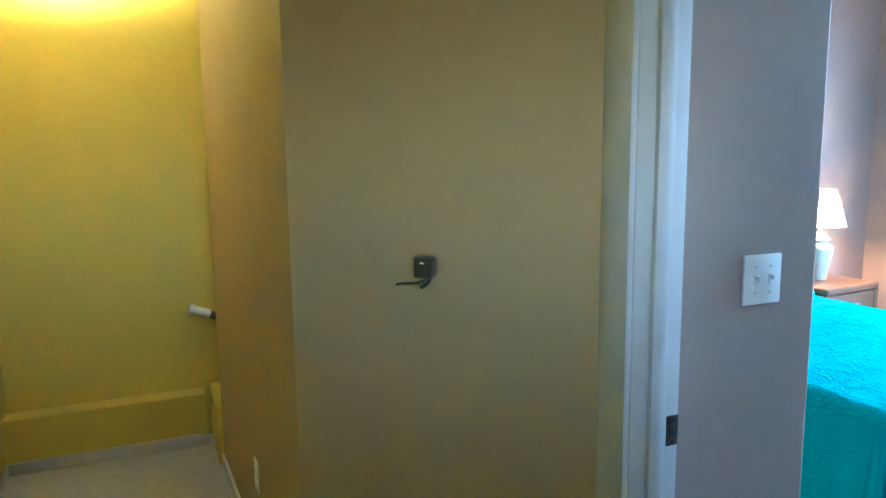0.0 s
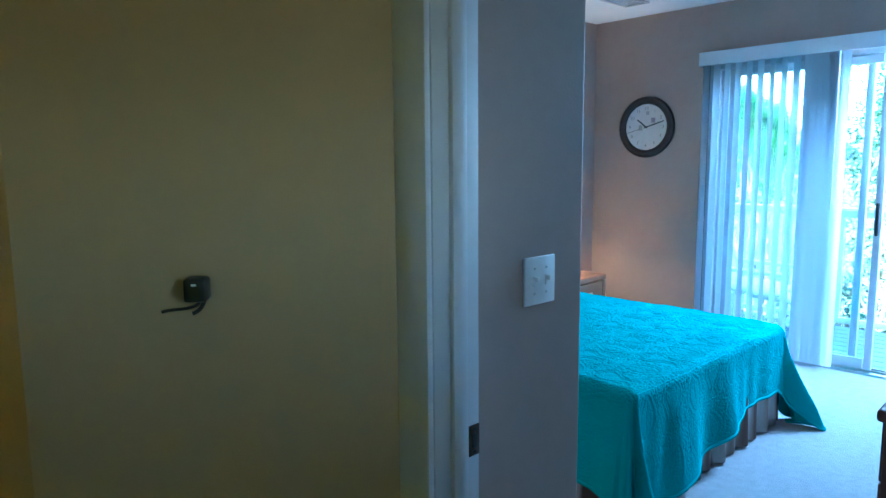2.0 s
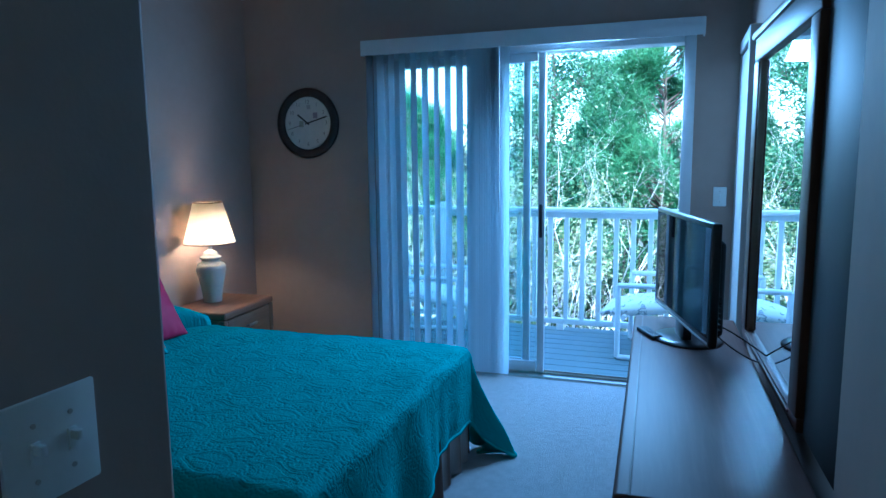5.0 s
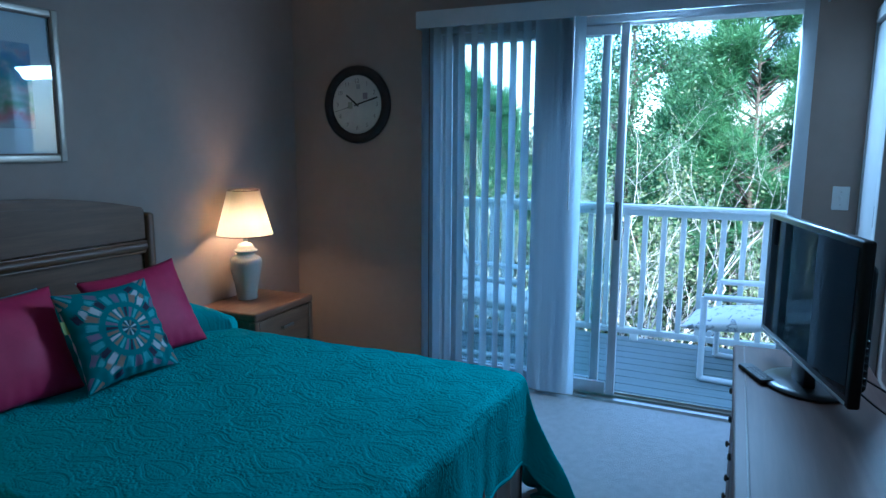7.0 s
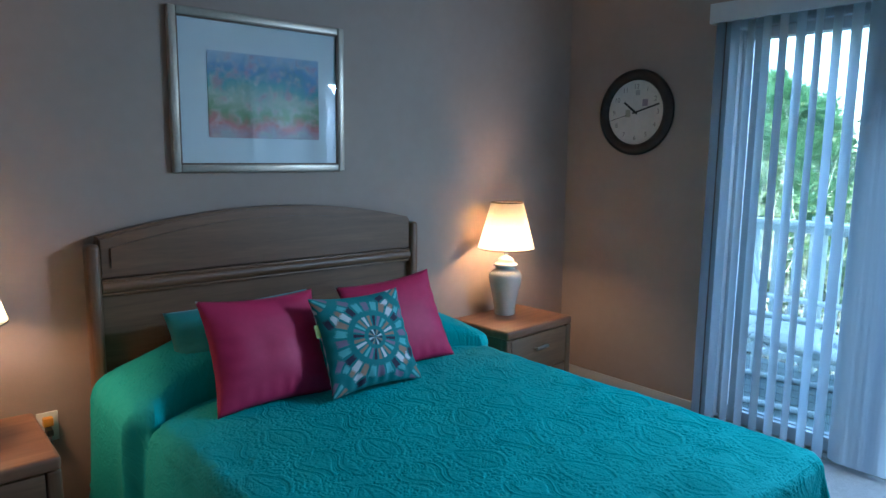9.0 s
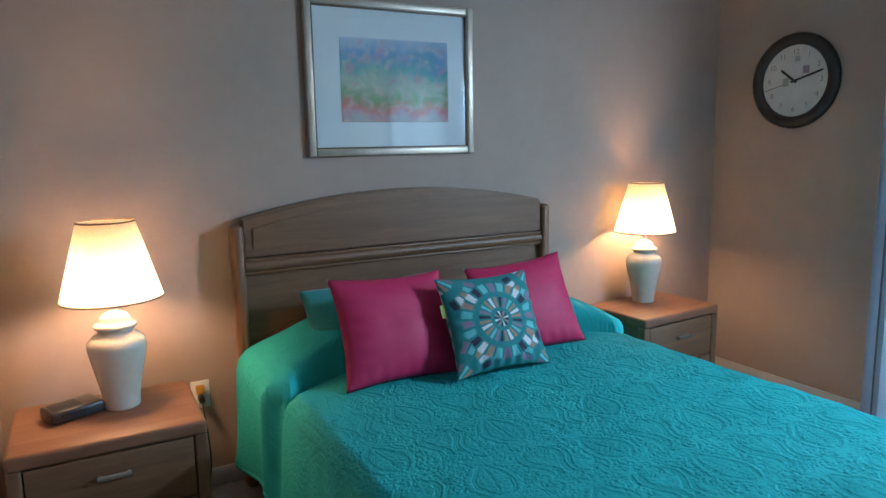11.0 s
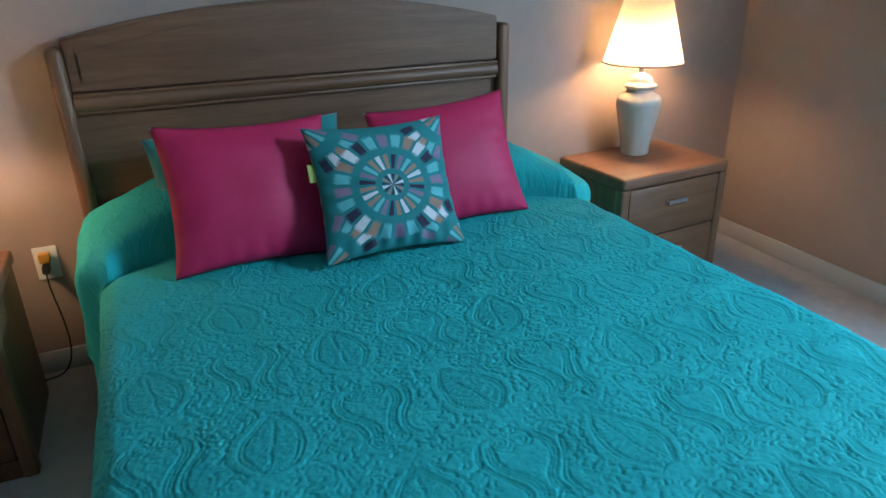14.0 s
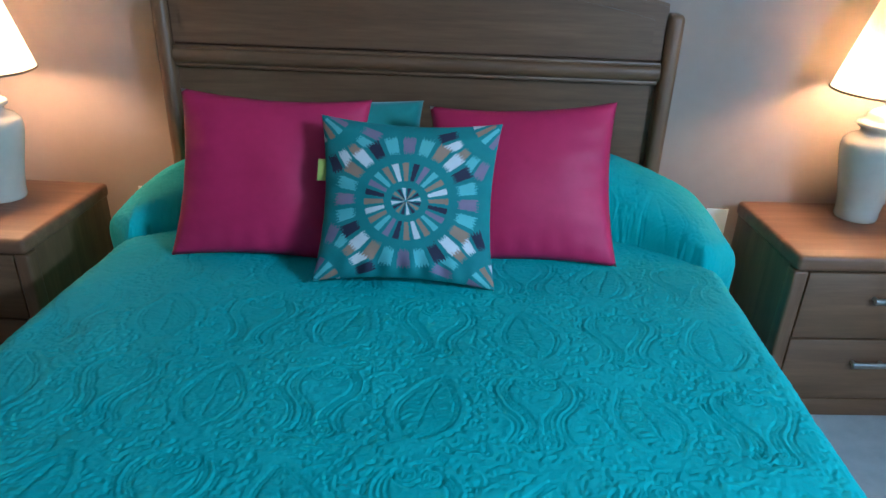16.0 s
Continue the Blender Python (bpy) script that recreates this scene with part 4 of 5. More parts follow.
bm = boxed(-0.33, -0.06, 0.10, 0.33, -0.018, 0.45, 0.02, 3)
box(bm, -0.25, -0.075, 0.13, 0.25, -0.055, 0.33, 0.012)
back = part("back_cover", bm, BLACK_MATT, tv)
for i in range(7):
    part("vent_rib", boxed(-0.372, -0.034, 0.13 + i * 0.020, -0.328, -0.019, 0.140 + i * 0.020, 0.002), BLACK_MATT, back)
part("neck", boxed(-0.06, -0.03, 0.012, 0.06, 0.006, 0.10, 0.008), BLACK, tv)
bm = lathe(((0.0, 0.0), (0.150, 0.0), (0.156, 0.004), (0.152, 0.010), (0.125, 0.016), (0.0, 0.022)), 48)
bmesh.ops.scale(bm, vec=(1.0, 0.86, 1.0), verts=bm.verts[:])
part("stand", bm, BLACK, tv, "oval gloss black stand", "all", pose(0.02, -0.035, 0))
part("trim_strip", boxed(-0.37, 0.012, 0.086, 0.37, 0.0140, 0.094), NICKEL, tv)
cable("cable", ((-0.30, -0.05, 0.14), (-0.33, -0.12, 0.11), (-0.36, -0.19, 0.05), (-0.36, -0.215, 0.035)), 0.003, BLACK_MATT, tv)
cable("cable", ((-0.27, -0.05, 0.10), (-0.30, -0.11, 0.04), (-0.37, -0.17, 0.012), (-0.40, -0.20, 0.03)), 0.003, BLACK_MATT, tv)

remote = thing("remote_control", "black remote control lying on the dresser", "remote", pose(3.915, 0.636, 0.73, 0, 0, 25))
part("case", boxed(-0.085, -0.024, 0.0, 0.085, 0.024, 0.018, 0.006, 3), BLACK_MATT, remote)
for i in range(6):
    for j in range(3):
        part("button", boxed(-0.07 + i * 0.02, -0.016 + j * 0.012, 0.017, -0.058 + i * 0.02, -0.008 + j * 0.012, 0.0195, 0.0008), mixed("grey_rubber", (0.10, 0.10, 0.11), (0.16, 0.16, 0.17), 20, 0.6) if i == 0 and j == 0 else bpy.data.materials["grey_rubber"], remote)


# ---- framed print and wall clock ----
MAT_BOARD = mixed("pale_mat_board", (0.62, 0.66, 0.68), (0.67, 0.71, 0.73), 5, 0.9)
m, nt, b = material("watercolour_garden", 0.85)
v = coords(nt, (1, 1, 1))
sx = nt.nodes.new("ShaderNodeSeparateXYZ")
nt.links.new(v, sx.inputs[0])
up = math_node(nt, "ADD", math_node(nt, "MULTIPLY", sx.outputs[2], 2.35), 0.5)
warp = math_node(nt, "ADD", up, math_node(nt, "MULTIPLY", math_node(nt, "SUBTRACT", noise_tex(nt, v, 7, 4, 0.6), 0.5), 0.55))
land = ramp(nt, warp, ((0.05, (0.38, 0.36, 0.40)), (0.18, (0.50, 0.16, 0.16)), (0.30, (0.16, 0.28, 0.14)), (0.45, (0.34, 0.42, 0.34)), (0.58, (0.12, 0.34, 0.34)), (0.75, (0.16, 0.30, 0.50)), (0.95, (0.42, 0.52, 0.64))))
spots = ramp(nt, noise_tex(nt, v, 26, 3, 0.6), ((0.44, (0.0, 0.0, 0.0)), (0.66, (1.0, 1.0, 1.0))))
mixn = nt.nodes.new("ShaderNodeMix")
mixn.data_type = "RGBA"
nt.links.new(math_node(nt, "MULTIPLY", spots, 0.55), mixn.inputs[0])
nt.links.new(land, mixn.inputs[6])
nt.links.new(ramp(nt, noise_tex(nt, v, 13, 2), ((0.35, (0.14, 0.30, 0.14)), (0.5, (0.60, 0.55, 0.50)), (0.65, (0.56, 0.24, 0.26)))), mixn.inputs[7])
nt.links.new(mixn.outputs[2], b.inputs["Base Color"])
ART = m

picture = thing("framed_picture", "framed watercolour garden print with a wide pale mat", "picture", (3.226, NY, 1.724))
PW, PH = 0.412, 0.336
for name, a in (("frame_side", (-PW, -0.028, -PH, -PW + 0.034, 0.0, PH)), ("frame_side", (PW - 0.034, -0.028, -PH, PW, 0.0, PH)), ("frame_side", (-PW + 0.034, -0.028, -PH, PW - 0.034, 0.0, -PH + 0.034)), ("frame_side", (-PW + 0.034, -0.028, PH - 0.034, PW - 0.034, 0.0, PH))):
    side = part(name, boxed(*a, 0.006, 3), CHAMPAGNE, picture, "champagne wood frame")
for a in ((-PW + 0.030, -0.024, -PH + 0.03, -PW + 0.040, -0.004, PH - 0.03), (PW - 0.040, -0.024, -PH + 0.03, PW - 0.030, -0.004, PH - 0.03), (-PW + 0.04, -0.024, -PH + 0.030, PW - 0.04, -0.004, -PH + 0.040), (-PW + 0.04, -0.024, PH - 0.040, PW - 0.04, -0.004, PH - 0.030)):
    part("slip", boxed(*a, 0.002), OAK_DARK, picture)
part("mat", boxed(-PW + 0.034, -0.010, -PH + 0.034, PW - 0.034, -0.002, PH - 0.034), MAT_BOARD, picture, "pale blue grey mat", False)
part("print", boxed(-0.252, -0.0125, -0.188, 0.278, -0.009, 0.175), ART, picture, "watercolour of a flowering garden by water", False)
g = part("glazing", boxed(-PW + 0.036, -0.0185, -PH + 0.036, PW - 0.036, -0.0165, PH - 0.036), PICTURE_GLASS, picture, "", False)
g.visible_shadow = False

CLOCK_WOOD = wood("espresso_wood", (0.012, 0.008, 0.006), (0.022, 0.013, 0.009), (0.035, 0.022, 0.015), "Z", 0.4)
DIAL = mixed("aged_paper_dial", (0.54, 0.52, 0.49), (0.64, 0.62, 0.58), 9, 0.75)
INK = mixed("faded_ink", (0.20, 0.18, 0.17), (0.27, 0.25, 0.23), 10, 0.8)
clock = thing("wall_clock", "round wall clock with a dark wooden rim", "clock", pose(WX, 3.088, 1.732, 0, 0, -90))
rim = lathe(((0.186, 0.0), (0.247, 0.0), (0.250, 0.008), (0.247, 0.024), (0.234, 0.038), (0.216, 0.042), (0.200, 0.036), (0.188, 0.022), (0.186, 0.0)), 64)
TURN = pose(0, 0, 0, 90, 0, 0)
part("rim", rim, CLOCK_WOOD, clock, "dark espresso rim", "all", TURN)
part("dial", lathe(((0.0, 0.012), (0.189, 0.012), (0.189, 0.004), (0.0, 0.004)), 64), DIAL, clock, "pale printed dial", True, TURN)
for k in range(12):
    a = math.radians(90 - 30 * (k + 1))
    t = bpy.data.curves.new("numeral", "FONT")
    t.body, t.size, t.align_x, t.align_y, t.extrude = str(k + 1), 0.040, "CENTER", "CENTER", 0.0003
    t.materials.append(INK)
    o = new("numeral", t)
    o.parent = clock
    o.matrix_basis = pose(0.150 * math.cos(a), -0.0126, 0.150 * math.sin(a), 90, 0, 0)
for x, z, w, h, c in ((0.062, 0.055, 0.036, 0.040, (0.26, 0.22, 0.26)), (-0.052, -0.004, 0.034, 0.044, (0.30, 0.30, 0.24)), (0.01, 0.115, 0.03, 0.03, (0.34, 0.33, 0.32))):
    part("stamp", boxed(x - w / 2, -0.0128, z - h / 2, x + w / 2, -0.0121, z + h / 2), mixed("stamp_ink", c, tuple(k * 1.2 for k in c), 40, 0.8), clock, "", False)


def pointer(name, angle, length, width, tail, y):
    a = math.radians(angle)
    bm = boxed(-width / 2, y - 0.001, -tail, width / 2, y + 0.001, length, 0.0005)
    part(name, bm, BLACK_MATT, clock, "", True, pose(0, 0, 0, 0, angle, 0))


pointer("hour_pointer", -52, 0.100, 0.012, 0.015, -0.016)
pointer("minute_pointer", 74, 0.165, 0.010, 0.02, -0.018)
pointer("second_pointer", -105, 0.175, 0.003, -0.06, -0.020)
part("cap", tube(bmesh.new(), (0, -0.022, 0), (0, -0.010, 0), 0.007, seg=14), BLACK_MATT, clock)


# ---- deck ----
DECK_GREY = wood("grey_painted_decking", (0.13, 0.165, 0.165), (0.17, 0.21, 0.21), (0.21, 0.25, 0.25), "Y", 0.65)
RAILING = mixed("white_painted_railing", (0.72, 0.76, 0.72), (0.80, 0.84, 0.80), 6, 0.5, 40, 0.1, 0.001)
DZ = -0.085
deck = thing("deck", "grey painted timber deck outside the sliding door", "deck", (0, 0, 0), kind="structure")
part("frame", box(boxed(5.52, -3.0, DZ - 0.22, 7.10, 7.5, DZ - 0.03), 5.50, -3.0, DZ - 0.22, 5.52, 7.5, DZ - 0.02), DECK_GREY, deck)
plank = mesh_of("plank", boxed(-0.067, -5.25, -0.028, 0.067, 5.25, 0.0, 0.004, 1), DECK_GREY, True)
for i in range(11):
    p = new("plank", plank)
    p.parent = deck
    p.matrix_basis = pose(5.575 + 0.1455 * i, 2.25, DZ)
railing = thing("deck_railing", "white painted deck railing with square balusters", "railing", (7.0, 0, 0))
part("top_rail", boxed(-0.055, -3.0, 0.985, 0.055, 7.5, 1.022, 0.006), RAILING, railing)
part("upper_rail", boxed(-0.018, -3.0, 0.935, 0.020, 7.5, 0.984, 0.004), RAILING, railing)
part("bottom_rail", boxed(-0.020, -3.0, -0.030, 0.022, 7.5, 0.020, 0.004), RAILING, railing)
baluster = mesh_of("baluster", boxed(-0.018, -0.020, 0.018, 0.018, 0.020, 0.938, 0.003, 1), RAILING, True)
for i in range(68):
    o = new("baluster", baluster)
    o.parent = railing
    o.matrix_basis = pose(0.0, -2.4 + 0.1435 * i, 0)
for y in (-2.9, -0.6, 2.62, 5.2, 7.4):
    part("post", boxed(-0.045, y - 0.045, DZ, 0.045, y + 0.045, 1.06, 0.006), RAILING, railing)
for y in (0.4, 1.52, 3.6):
    part("foot_block", boxed(-0.02, y - 0.03, DZ, 0.02, y + 0.03, -0.028, 0.003), RAILING, railing)
# unseen outer wall halves, added below the roof slab to complete the house's shadow
setting("outer_wall", box(boxed(WX + 0.15, WL + 0.02, -3.0, WX + 0.20, 8.5, H + 0.2), WX + 0.15, -5.5, -3.0, WX + 0.20, WR - 0.02, H + 0.2), TRIM, "unseen pale house siding beside the sliding door, added for shade", "wall")

m, nt, b = material("cushion_print", 0.85)
v = coords(nt)
nt.links.new(ramp(nt, noise_tex(nt, v, 17, 3, 0.62, 0.8), ((0.56, (0.80, 0.78, 0.72)), (0.62, (0.34, 0.36, 0.33)), (0.70, (0.16, 0.17, 0.18)))), b.inputs["Base Color"])
bump(nt, b, noise_tex(nt, v, 160), 0.3, 0.002)
FLORAL_A = m
PVC = mixed("white_pvc_pipe", (0.74, 0.76, 0.77), (0.82, 0.84, 0.84), 6, 0.35)


def patio_chair(label, at, turn):
    """A chair of bent white pipe: x across, front at -y."""
    c = thing("patio_chair", label, "chair", at, turn, group="chairs on the deck")
    r = 0.021
    for sx in (-0.30, 0.30):
        bm = bmesh.new()
        pts = [(sx, -0.30, 0.021), (sx, -0.30, 0.58), (sx, 0.22, 0.60), (sx, 0.34, 0.98)]
        for a, b in zip(pts, pts[1:]):
            tube(bm, a, b, r, seg=10)
        tube(bm, (sx, -0.30, 0.021), (sx, 0.36, 0.021), r, seg=10)
        tube(bm, (sx, 0.24, 0.021), (sx, 0.24, 0.60), r, seg=10)
        part("side_frame", bm, PVC, c)
    for a in (((-0.3, -0.26, 0.33), (0.3, -0.26, 0.33)), ((-0.3, 0.24, 0.30), (0.3, 0.24, 0.30)), ((-0.3, 0.34, 0.96), (0.3, 0.34, 0.96)), ((-0.3, 0.26, 0.66), (0.3, 0.26, 0.66)), ((-0.3, 0.33, 0.021), (0.3, 0.33, 0.021))):
        part("cross_bar", tube(bmesh.new(), *a, r, seg=10), PVC, c)
    part("seat_cushion", pillow_mesh(0.56, 0.68, 0.15, n=18, pinch=0.02, seed=2), FLORAL_A, c, "pale floral seat cushion", "all", pose(0, -0.46, 0.345, -82, 0, 0))
    part("back_cushion", pillow_mesh(0.54, 0.60, 0.12, n=18, pinch=0.02, seed=5), FLORAL_A, c, "pale floral back cushion", "all", pose(0, 0.20, 0.40, -15, 0, 0))
    return c


patio_chair("white pipe patio chair with a floral cushion on the deck", (6.49, 0.625, DZ), 174)
patio_chair("white pipe patio chair with a floral cushion by the railing", (6.35, 2.55, DZ), 10)


# ---- ground and trees ----
GROUND = mixed("leaf_litter", (0.05, 0.045, 0.03), (0.12, 0.10, 0.06), 1.2, 0.95, 20, 0.6, 0.03)
GZ = -3.1
bm = bmesh.new()
bmesh.ops.create_grid(bm, x_segments=60, y_segments=60, size=300)
for v in bm.verts:
    v.co.z = GZ + 0.25 * noise.noise((v.co.x * 0.06, v.co.y * 0.06, 0)) * (1 if v.co.length > 12 else 0)
setting("ground", bm, GROUND, "wooded ground covered in leaf litter below the deck", "ground", "all")
BARK = mixed("grey_brown_bark", (0.07, 0.052, 0.038), (0.16, 0.125, 0.095), 9, 0.9, 40, 0.6, 0.01, stretch=(4, 4, 1))
PALE_TWIG = mixed("pale_bare_twig", (0.52, 0.50, 0.47), (0.68, 0.66, 0.62), 12, 0.85)


def leaf_material(name, dark, light):
    m = bpy.data.materials.new(name)
    m.use_nodes = True
    nt = m.node_tree
    b = nt.nodes["Principled BSDF"]
    b.inputs["Roughness"].default_value = 0.5
    geo = nt.nodes.new("ShaderNodeNewGeometry")
    col = ramp(nt, geo.outputs["Random Per Island"], ((0.0, dark), (0.6, tuple((a + c) / 2 for a, c in zip(dark, light))), (1.0, light)))
    nt.links.new(col, b.inputs["Base Color"])
    tl, mx = nt.nodes.new("ShaderNodeBsdfTranslucent"), nt.nodes.new("ShaderNodeMixShader")
    nt.links.new(col, tl.inputs[0])
    mx.inputs[0].default_value = 0.38
    nt.links.new(b.outputs[0], mx.inputs[1]), nt.links.new(tl.outputs[0], mx.inputs[2])
    nt.links.new(mx.outputs[0], nt.nodes["Material Output"].inputs[0])
    return m


PINE = leaf_material("pine_needles", (0.045, 0.135, 0.055), (0.12, 0.27, 0.105))
BROAD = leaf_material("broad_leaves", (0.035, 0.10, 0.045), (0.11, 0.22, 0.10))
PALE_LEAF = leaf_material("pale_turning_leaves", (0.11, 0.17, 0.07), (0.27, 0.32, 0.15))
# near-black leaf colour that carries deep shade where sun still reaches the leaves
SHADE_LEAF = leaf_material("leaves_with_shade_colour", (0.010, 0.020, 0.011), (0.026, 0.045, 0.022))


def branching(rg, start, way, length, radius, depth, segs, ends, spread=0.6, lift=0.1, wander=0.22):
    """Collects tapered pieces of a branch and its side branches, and the points at which leaves grow."""
    p, d = Vector(start), Vector(way).normalized()
    n = 4
    for i in range(n):
        d = (d + Vector((rg.uniform(-1, 1), rg.uniform(-1, 1), rg.uniform(-0.7, 1) * 0.8 + lift)) * wander).normalized()
        q = p + d * (length / n)
        r0, r1 = radius * (1 - 0.75 * i / n), radius * (1 - 0.75 * (i + 1) / n)
        segs.append((p.copy(), q.copy(), r0, r1))
        if depth > 0 and i >= 1:
            for _ in range(rg.choice((1, 2))):
                w = (d + Vector((rg.uniform(-1, 1), rg.uniform(-1, 1), rg.uniform(-0.6, 0.8))) * spread * 1.5).normalized()
                branching(rg, q, w, length * rg.uniform(0.45, 0.65), r1 * 0.7, depth - 1, segs, ends, spread, lift, wander)
        p = q
    ends.append((p.copy(), d.copy()))


def limbs_mesh(segs, seg=6):
    vs, fs = [], []
    for a, b, r0, r1 in segs:
        t = (b - a).to_track_quat("Z", "Y")
        o = len(vs)
        for c, r in ((a, r0), (b, r1)):
            for k in range(seg):
                w = 2 * math.pi * k / seg
                vs.append(c + t @ Vector((r * math.cos(w), r * math.sin(w), 0)))
        fs += [(o + k, o + (k + 1) % seg, o + seg + (k + 1) % seg, o + seg + k) for k in range(seg)]
    me = bpy.data.meshes.new("limbs")
    me.from_pydata([tuple(v) for v in vs], [], fs)
    me.shade_smooth()
    return me


def leaves_mesh(rg, spots, count, spread, size, slim=0.5, tuft=False):
    """Many small leaf blades round the given spots, or tufts of needles."""
    vs, fs = [], []
    for c, d in spots:
        for _ in range(count):
            if tuft:
                way = (Vector(d) * 0.7 + Vector((rg.gauss(0, 1), rg.gauss(0, 1), rg.gauss(0.25, 0.8)))).normalized()
                root = c + Vector((rg.gauss(0, 1), rg.gauss(0, 1), rg.gauss(0, 1))) * spread * 0.35
                length, width = size * rg.uniform(0.7, 1.2), size * slim
            else:
                root = c + Vector((rg.gauss(0, 1), rg.gauss(0, 1), rg.gauss(0, 0.8))) * spread
                way = Vector((rg.gauss(0, 1), rg.gauss(0, 1), rg.gauss(-0.2, 0.7))).normalized()
                length, width = size * rg.uniform(0.6, 1.3), size * slim
            side = way.cross(Vector((rg.gauss(0, 1), rg.gauss(0, 1), rg.gauss(0, 1)))).normalized() * width / 2
            o = len(vs)
            mid = root + way * length * 0.5
            vs += [root, mid + side, root + way * length, mid - side]
            fs.append((o, o + 1, o + 2, o + 3))
    me = bpy.data.meshes.new("leaves")
    me.from_pydata([tuple(v) for v in vs], [], fs)
    return me


def tree(name, label, at, height, kind, seed):
    rg = random.Random(seed)
    t = thing(name, label, "tree" if kind != "shrub" else "shrub", at)
    segs, ends = [], []
    if kind == "pine":
        p = Vector((0, 0, 0))
        lean = Vector((rg.uniform(-0.03, 0.03), rg.uniform(-0.03, 0.03), 1))
        r = height * 0.011
        trunk = []
        n = 16
        for i in range(n):
            q = p + lean * height / n + Vector((rg.uniform(-1, 1), rg.uniform(-1, 1), 0)) * 0.02
            trunk.append((p.copy(), q.copy(), r * (1 - 0.85 * i / n), r * (1 - 0.85 * (i + 1) / n)))
            if i >= 3:
                for k in range(7):
                    a = rg.uniform(0, 2 * math.pi)
                    reach = height * 0.24 * (1.08 - i / n) + 0.25
                    way = Vector((math.cos(a), math.sin(a), 0.25 + 0.5 * i / n))
                    branching(rg, p.lerp(q, rg.random()), way, reach, r * 0.28, 1, segs, ends, 0.45, 0.14)
            p = q
        ends.append((p.copy(), Vector((0, 0, 1))))
        spots = []
        for a, b, r0, r1 in segs:
            if r1 < 0.012 and rg.random() < 0.9:
                spots.append((b, (b - a).normalized()))
        crown = leaves_mesh(rg, spots + ends, 34, 0.11, 0.25, 0.045, True)
        mats = (PINE, trunk)
    else:
        trunk = []
        p = Vector((0, 0, 0))
        r = height * 0.013
        n = 8
        for i in range(n):
            q = p + Vector((rg.uniform(-0.12, 0.12), rg.uniform(-0.12, 0.12), 1)) * height * 0.8 / n
            trunk.append((p.copy(), q.copy(), r * (1 - 0.8 * i / n), r * (1 - 0.8 * (i + 1) / n)))
            if i >= 1:
                for k in range(3):
                    a = rg.uniform(0, 2 * math.pi)
                    branching(rg, q, (math.cos(a), math.sin(a), 0.6), height * (0.082 if kind == "broad" else 0.24) * (1.2 - 0.5 * i / n), r * 0.3, 2 if kind != "far" else 1, segs, ends)
            p = q
        size, cnt = {"broad": (0.058, 60), "shrub": (0.060, 14), "far": (0.17, 34)}[kind]
        crown = leaves_mesh(rg, ends, cnt, {"broad": 0.25, "shrub": 0.16, "far": 0.42}[kind], size, 0.55)
        mats = ({"broad": BROAD, "shrub": PALE_LEAF, "far": SHADE_LEAF}[kind], trunk)
    tr = new("trunk", limbs_mesh(mats[1], 9))
    tr.data.materials.append(BARK)
    lb = new("branch_work", limbs_mesh(segs, 5))
    lb.data.materials.append(BARK if kind != "shrub" else PALE_TWIG)
    cr = new("crown", crown)
    cr.data.materials.append(mats[0])
    tagged(lb, kind="stuff"), tagged(cr, kind="stuff")
    for o in (tr, lb, cr):
        o.parent = t
    return t


def bare_shrub(label, at, height, seed):
    rg = random.Random(seed)
    t = thing("bare_shrub", label, "shrub", at)
    segs, ends = [], []
    for k in range(6):
        a = rg.uniform(0, 2 * math.pi)
        branching(rg, (0, 0, 0), (0.28 * math.cos(a), 0.28 * math.sin(a), 1), height * rg.uniform(0.6, 0.8), 0.036, 3, segs, ends, 0.6, 0.12, 0.42)
    lb = new("branch_work", limbs_mesh(segs, 5))
    lb.data.materials.append(PALE_TWIG)
    lb.parent = t
    few = [e for e in ends if rg.random() < 0.16]
    cr = new("leaves", leaves_mesh(rg, few, 5, 0.06, 0.055, 0.6))
    cr.data.materials.append(PALE_LEAF)
    cr.parent = t
    return t


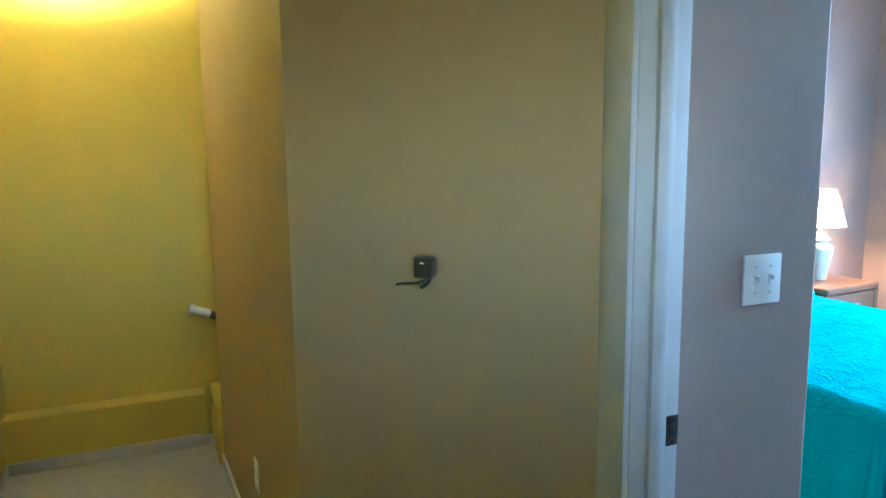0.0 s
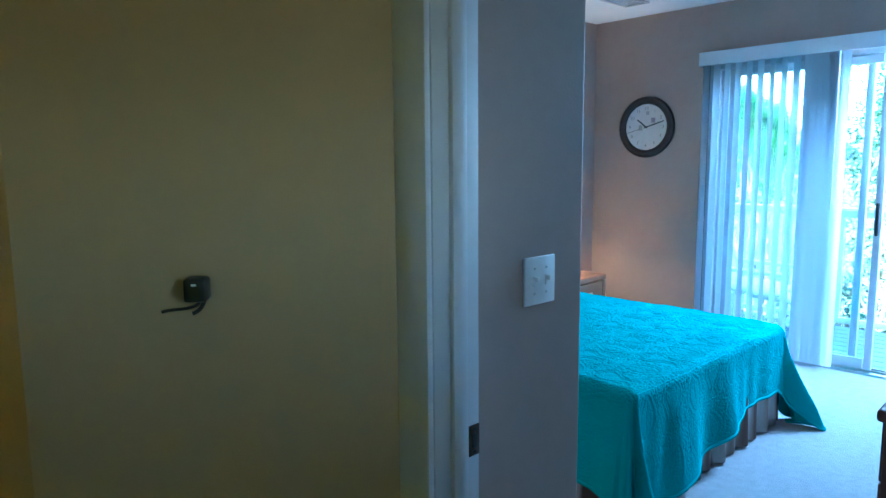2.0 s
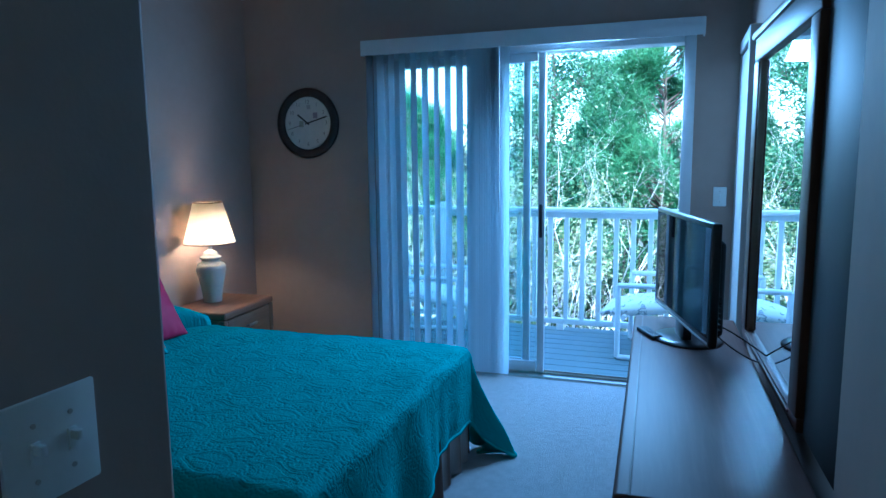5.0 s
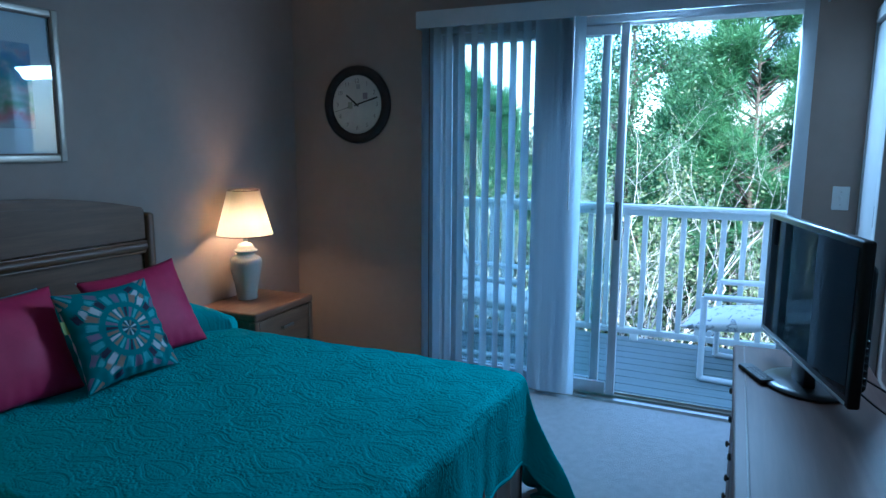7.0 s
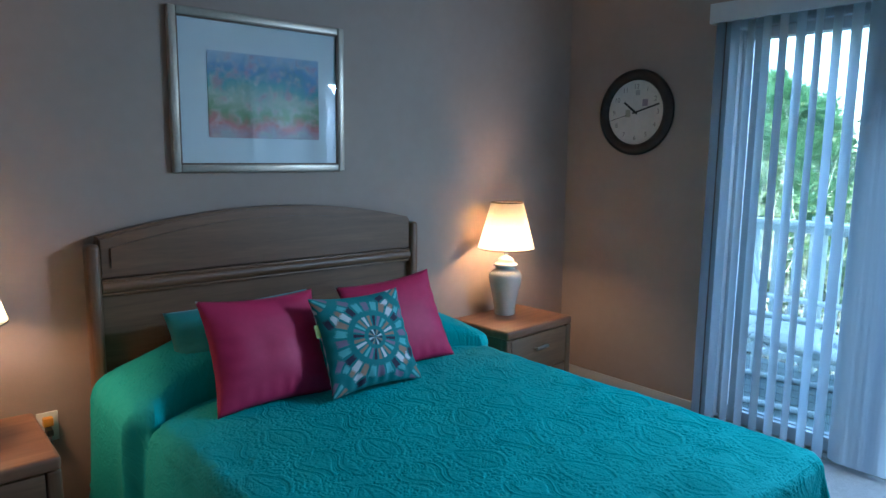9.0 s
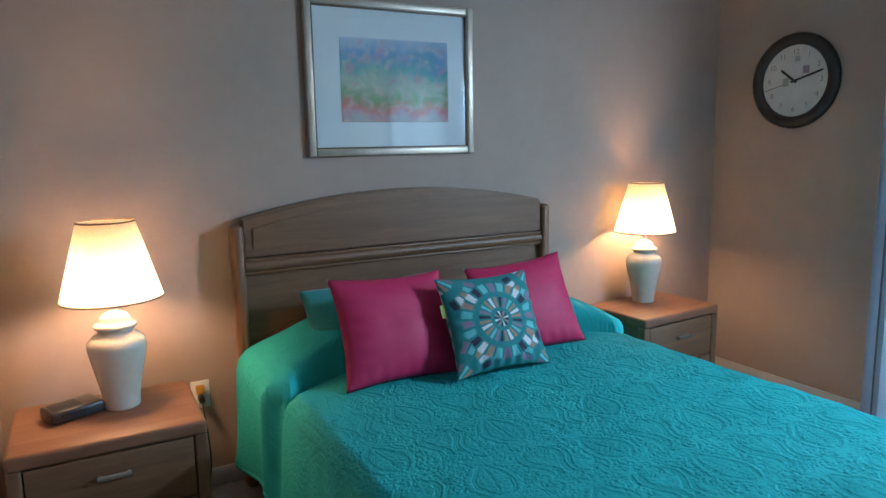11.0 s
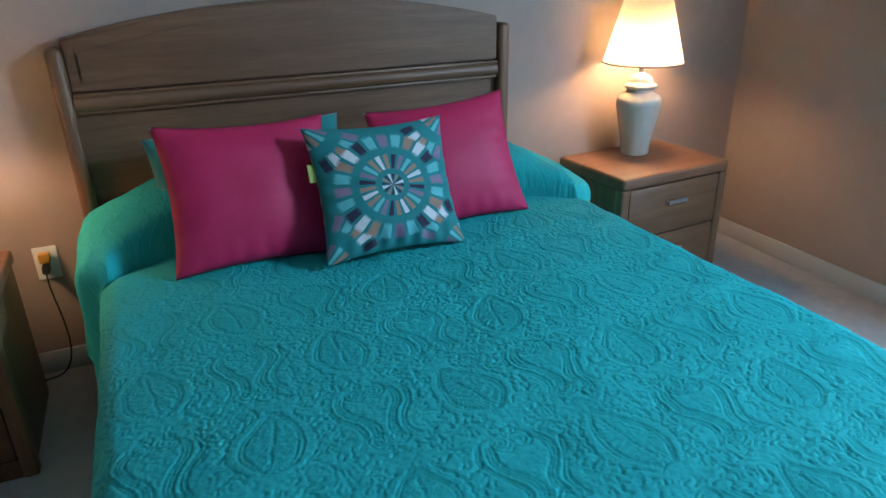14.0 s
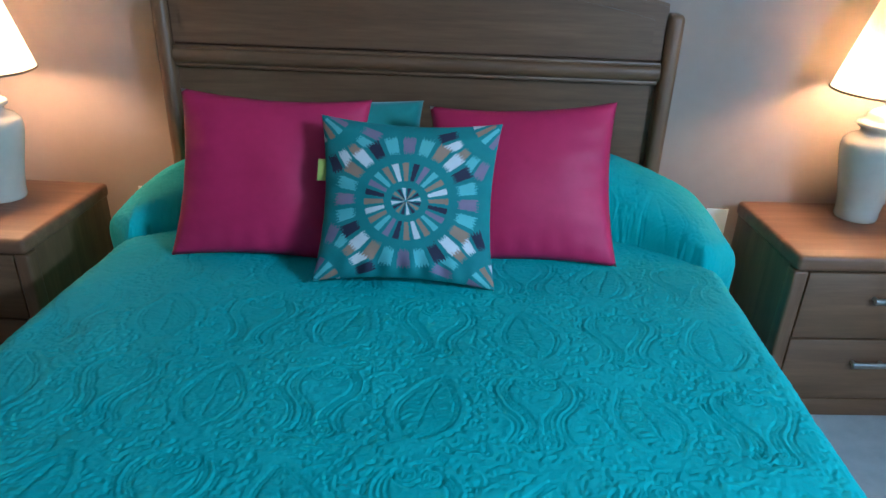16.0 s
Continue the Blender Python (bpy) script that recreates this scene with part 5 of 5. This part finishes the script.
tree("pine_tree", "young green pine behind the deck railing", (13.2, 0.80, GZ), 6.6, "pine", 3)
tree("pine_tree", "young green pine among the shrubs", (14.4, 1.55, GZ), 5.9, "pine", 8)
tree("pine_tree", "young green pine at the wood's edge", (13.4, -0.9, GZ), 5.8, "pine", 15)
tree("pine_tree", "young green pine beyond the deck's end", (13.2, 5.4, GZ), 5.3, "pine", 21)
tree("pine_tree", "young green pine beyond the deck's end", (14.4, 8.2, GZ), 6.6, "pine", 27)
tree("broadleaf_tree", "tall broadleaf tree in bright sun", (11.9, 2.32, GZ), 7.8, "broad", 5)
tree("broadleaf_tree", "broadleaf tree with thin foliage", (12.6, 6.9, GZ), 5.6, "broad", 12)
tree("broadleaf_tree", "small broadleaf tree near the house", (11.6, 9.2, GZ), 6.2, "broad", 31)
for y, x, hh, sd in ((0.0, 11.0, 3.2, 41), (2.6, 10.8, 4.4, 43), (4.6, 10.8, 3.8, 44)):
    tree("leafy_shrub", "pale leafy shrub below the deck railing", (x, y, GZ), hh, "shrub", sd)
for y, x, hh, sd in ((1.75, 9.2, 4.6, 51), (0.3, 10.0, 3.3, 52), (3.2, 9.6, 4.0, 53)):
    bare_shrub("bare pale twiggy shrub behind the railing", (x, y, GZ), hh, sd)
# dense undergrowth below the trees, its shade put into the dark leaf colour
rg = random.Random(77)
spots, stems = [], []
for i in range(620):
    x, y = rg.uniform(10.9, 12.8), rg.uniform(-4.0, 9.0)
    top = rg.uniform(1.4, 3.5)
    stems.append((Vector((x, y, GZ)), Vector((x + rg.gauss(0, 0.2), y + rg.gauss(0, 0.2), GZ + top)), 0.014, 0.004))
    for k in range(4):
        spots.append((Vector((x + rg.gauss(0, 0.2), y + rg.gauss(0, 0.2), GZ + top * rg.uniform(0.25, 1.0))), Vector((0, 0, 1))))
under = thing("undergrowth", "undergrowth below the trees, shade put into its leaf colour", "undergrowth", (0, 0, 0), kind="stuff")
for name, me, mat in (("stems", limbs_mesh(stems, 4), BARK), ("leaves", leaves_mesh(rg, spots, 16, 0.17, 0.11, 0.5), SHADE_LEAF)):
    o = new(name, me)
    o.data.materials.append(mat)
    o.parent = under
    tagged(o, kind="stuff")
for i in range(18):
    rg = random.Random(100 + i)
    tree("woodland_tree", "tree in the wood behind the deck, shade put into its leaf colour", (17.0 + rg.uniform(0, 5), -6 + 1.4 * i, GZ), rg.uniform(4.2, 5.2), "far", 200 + i)
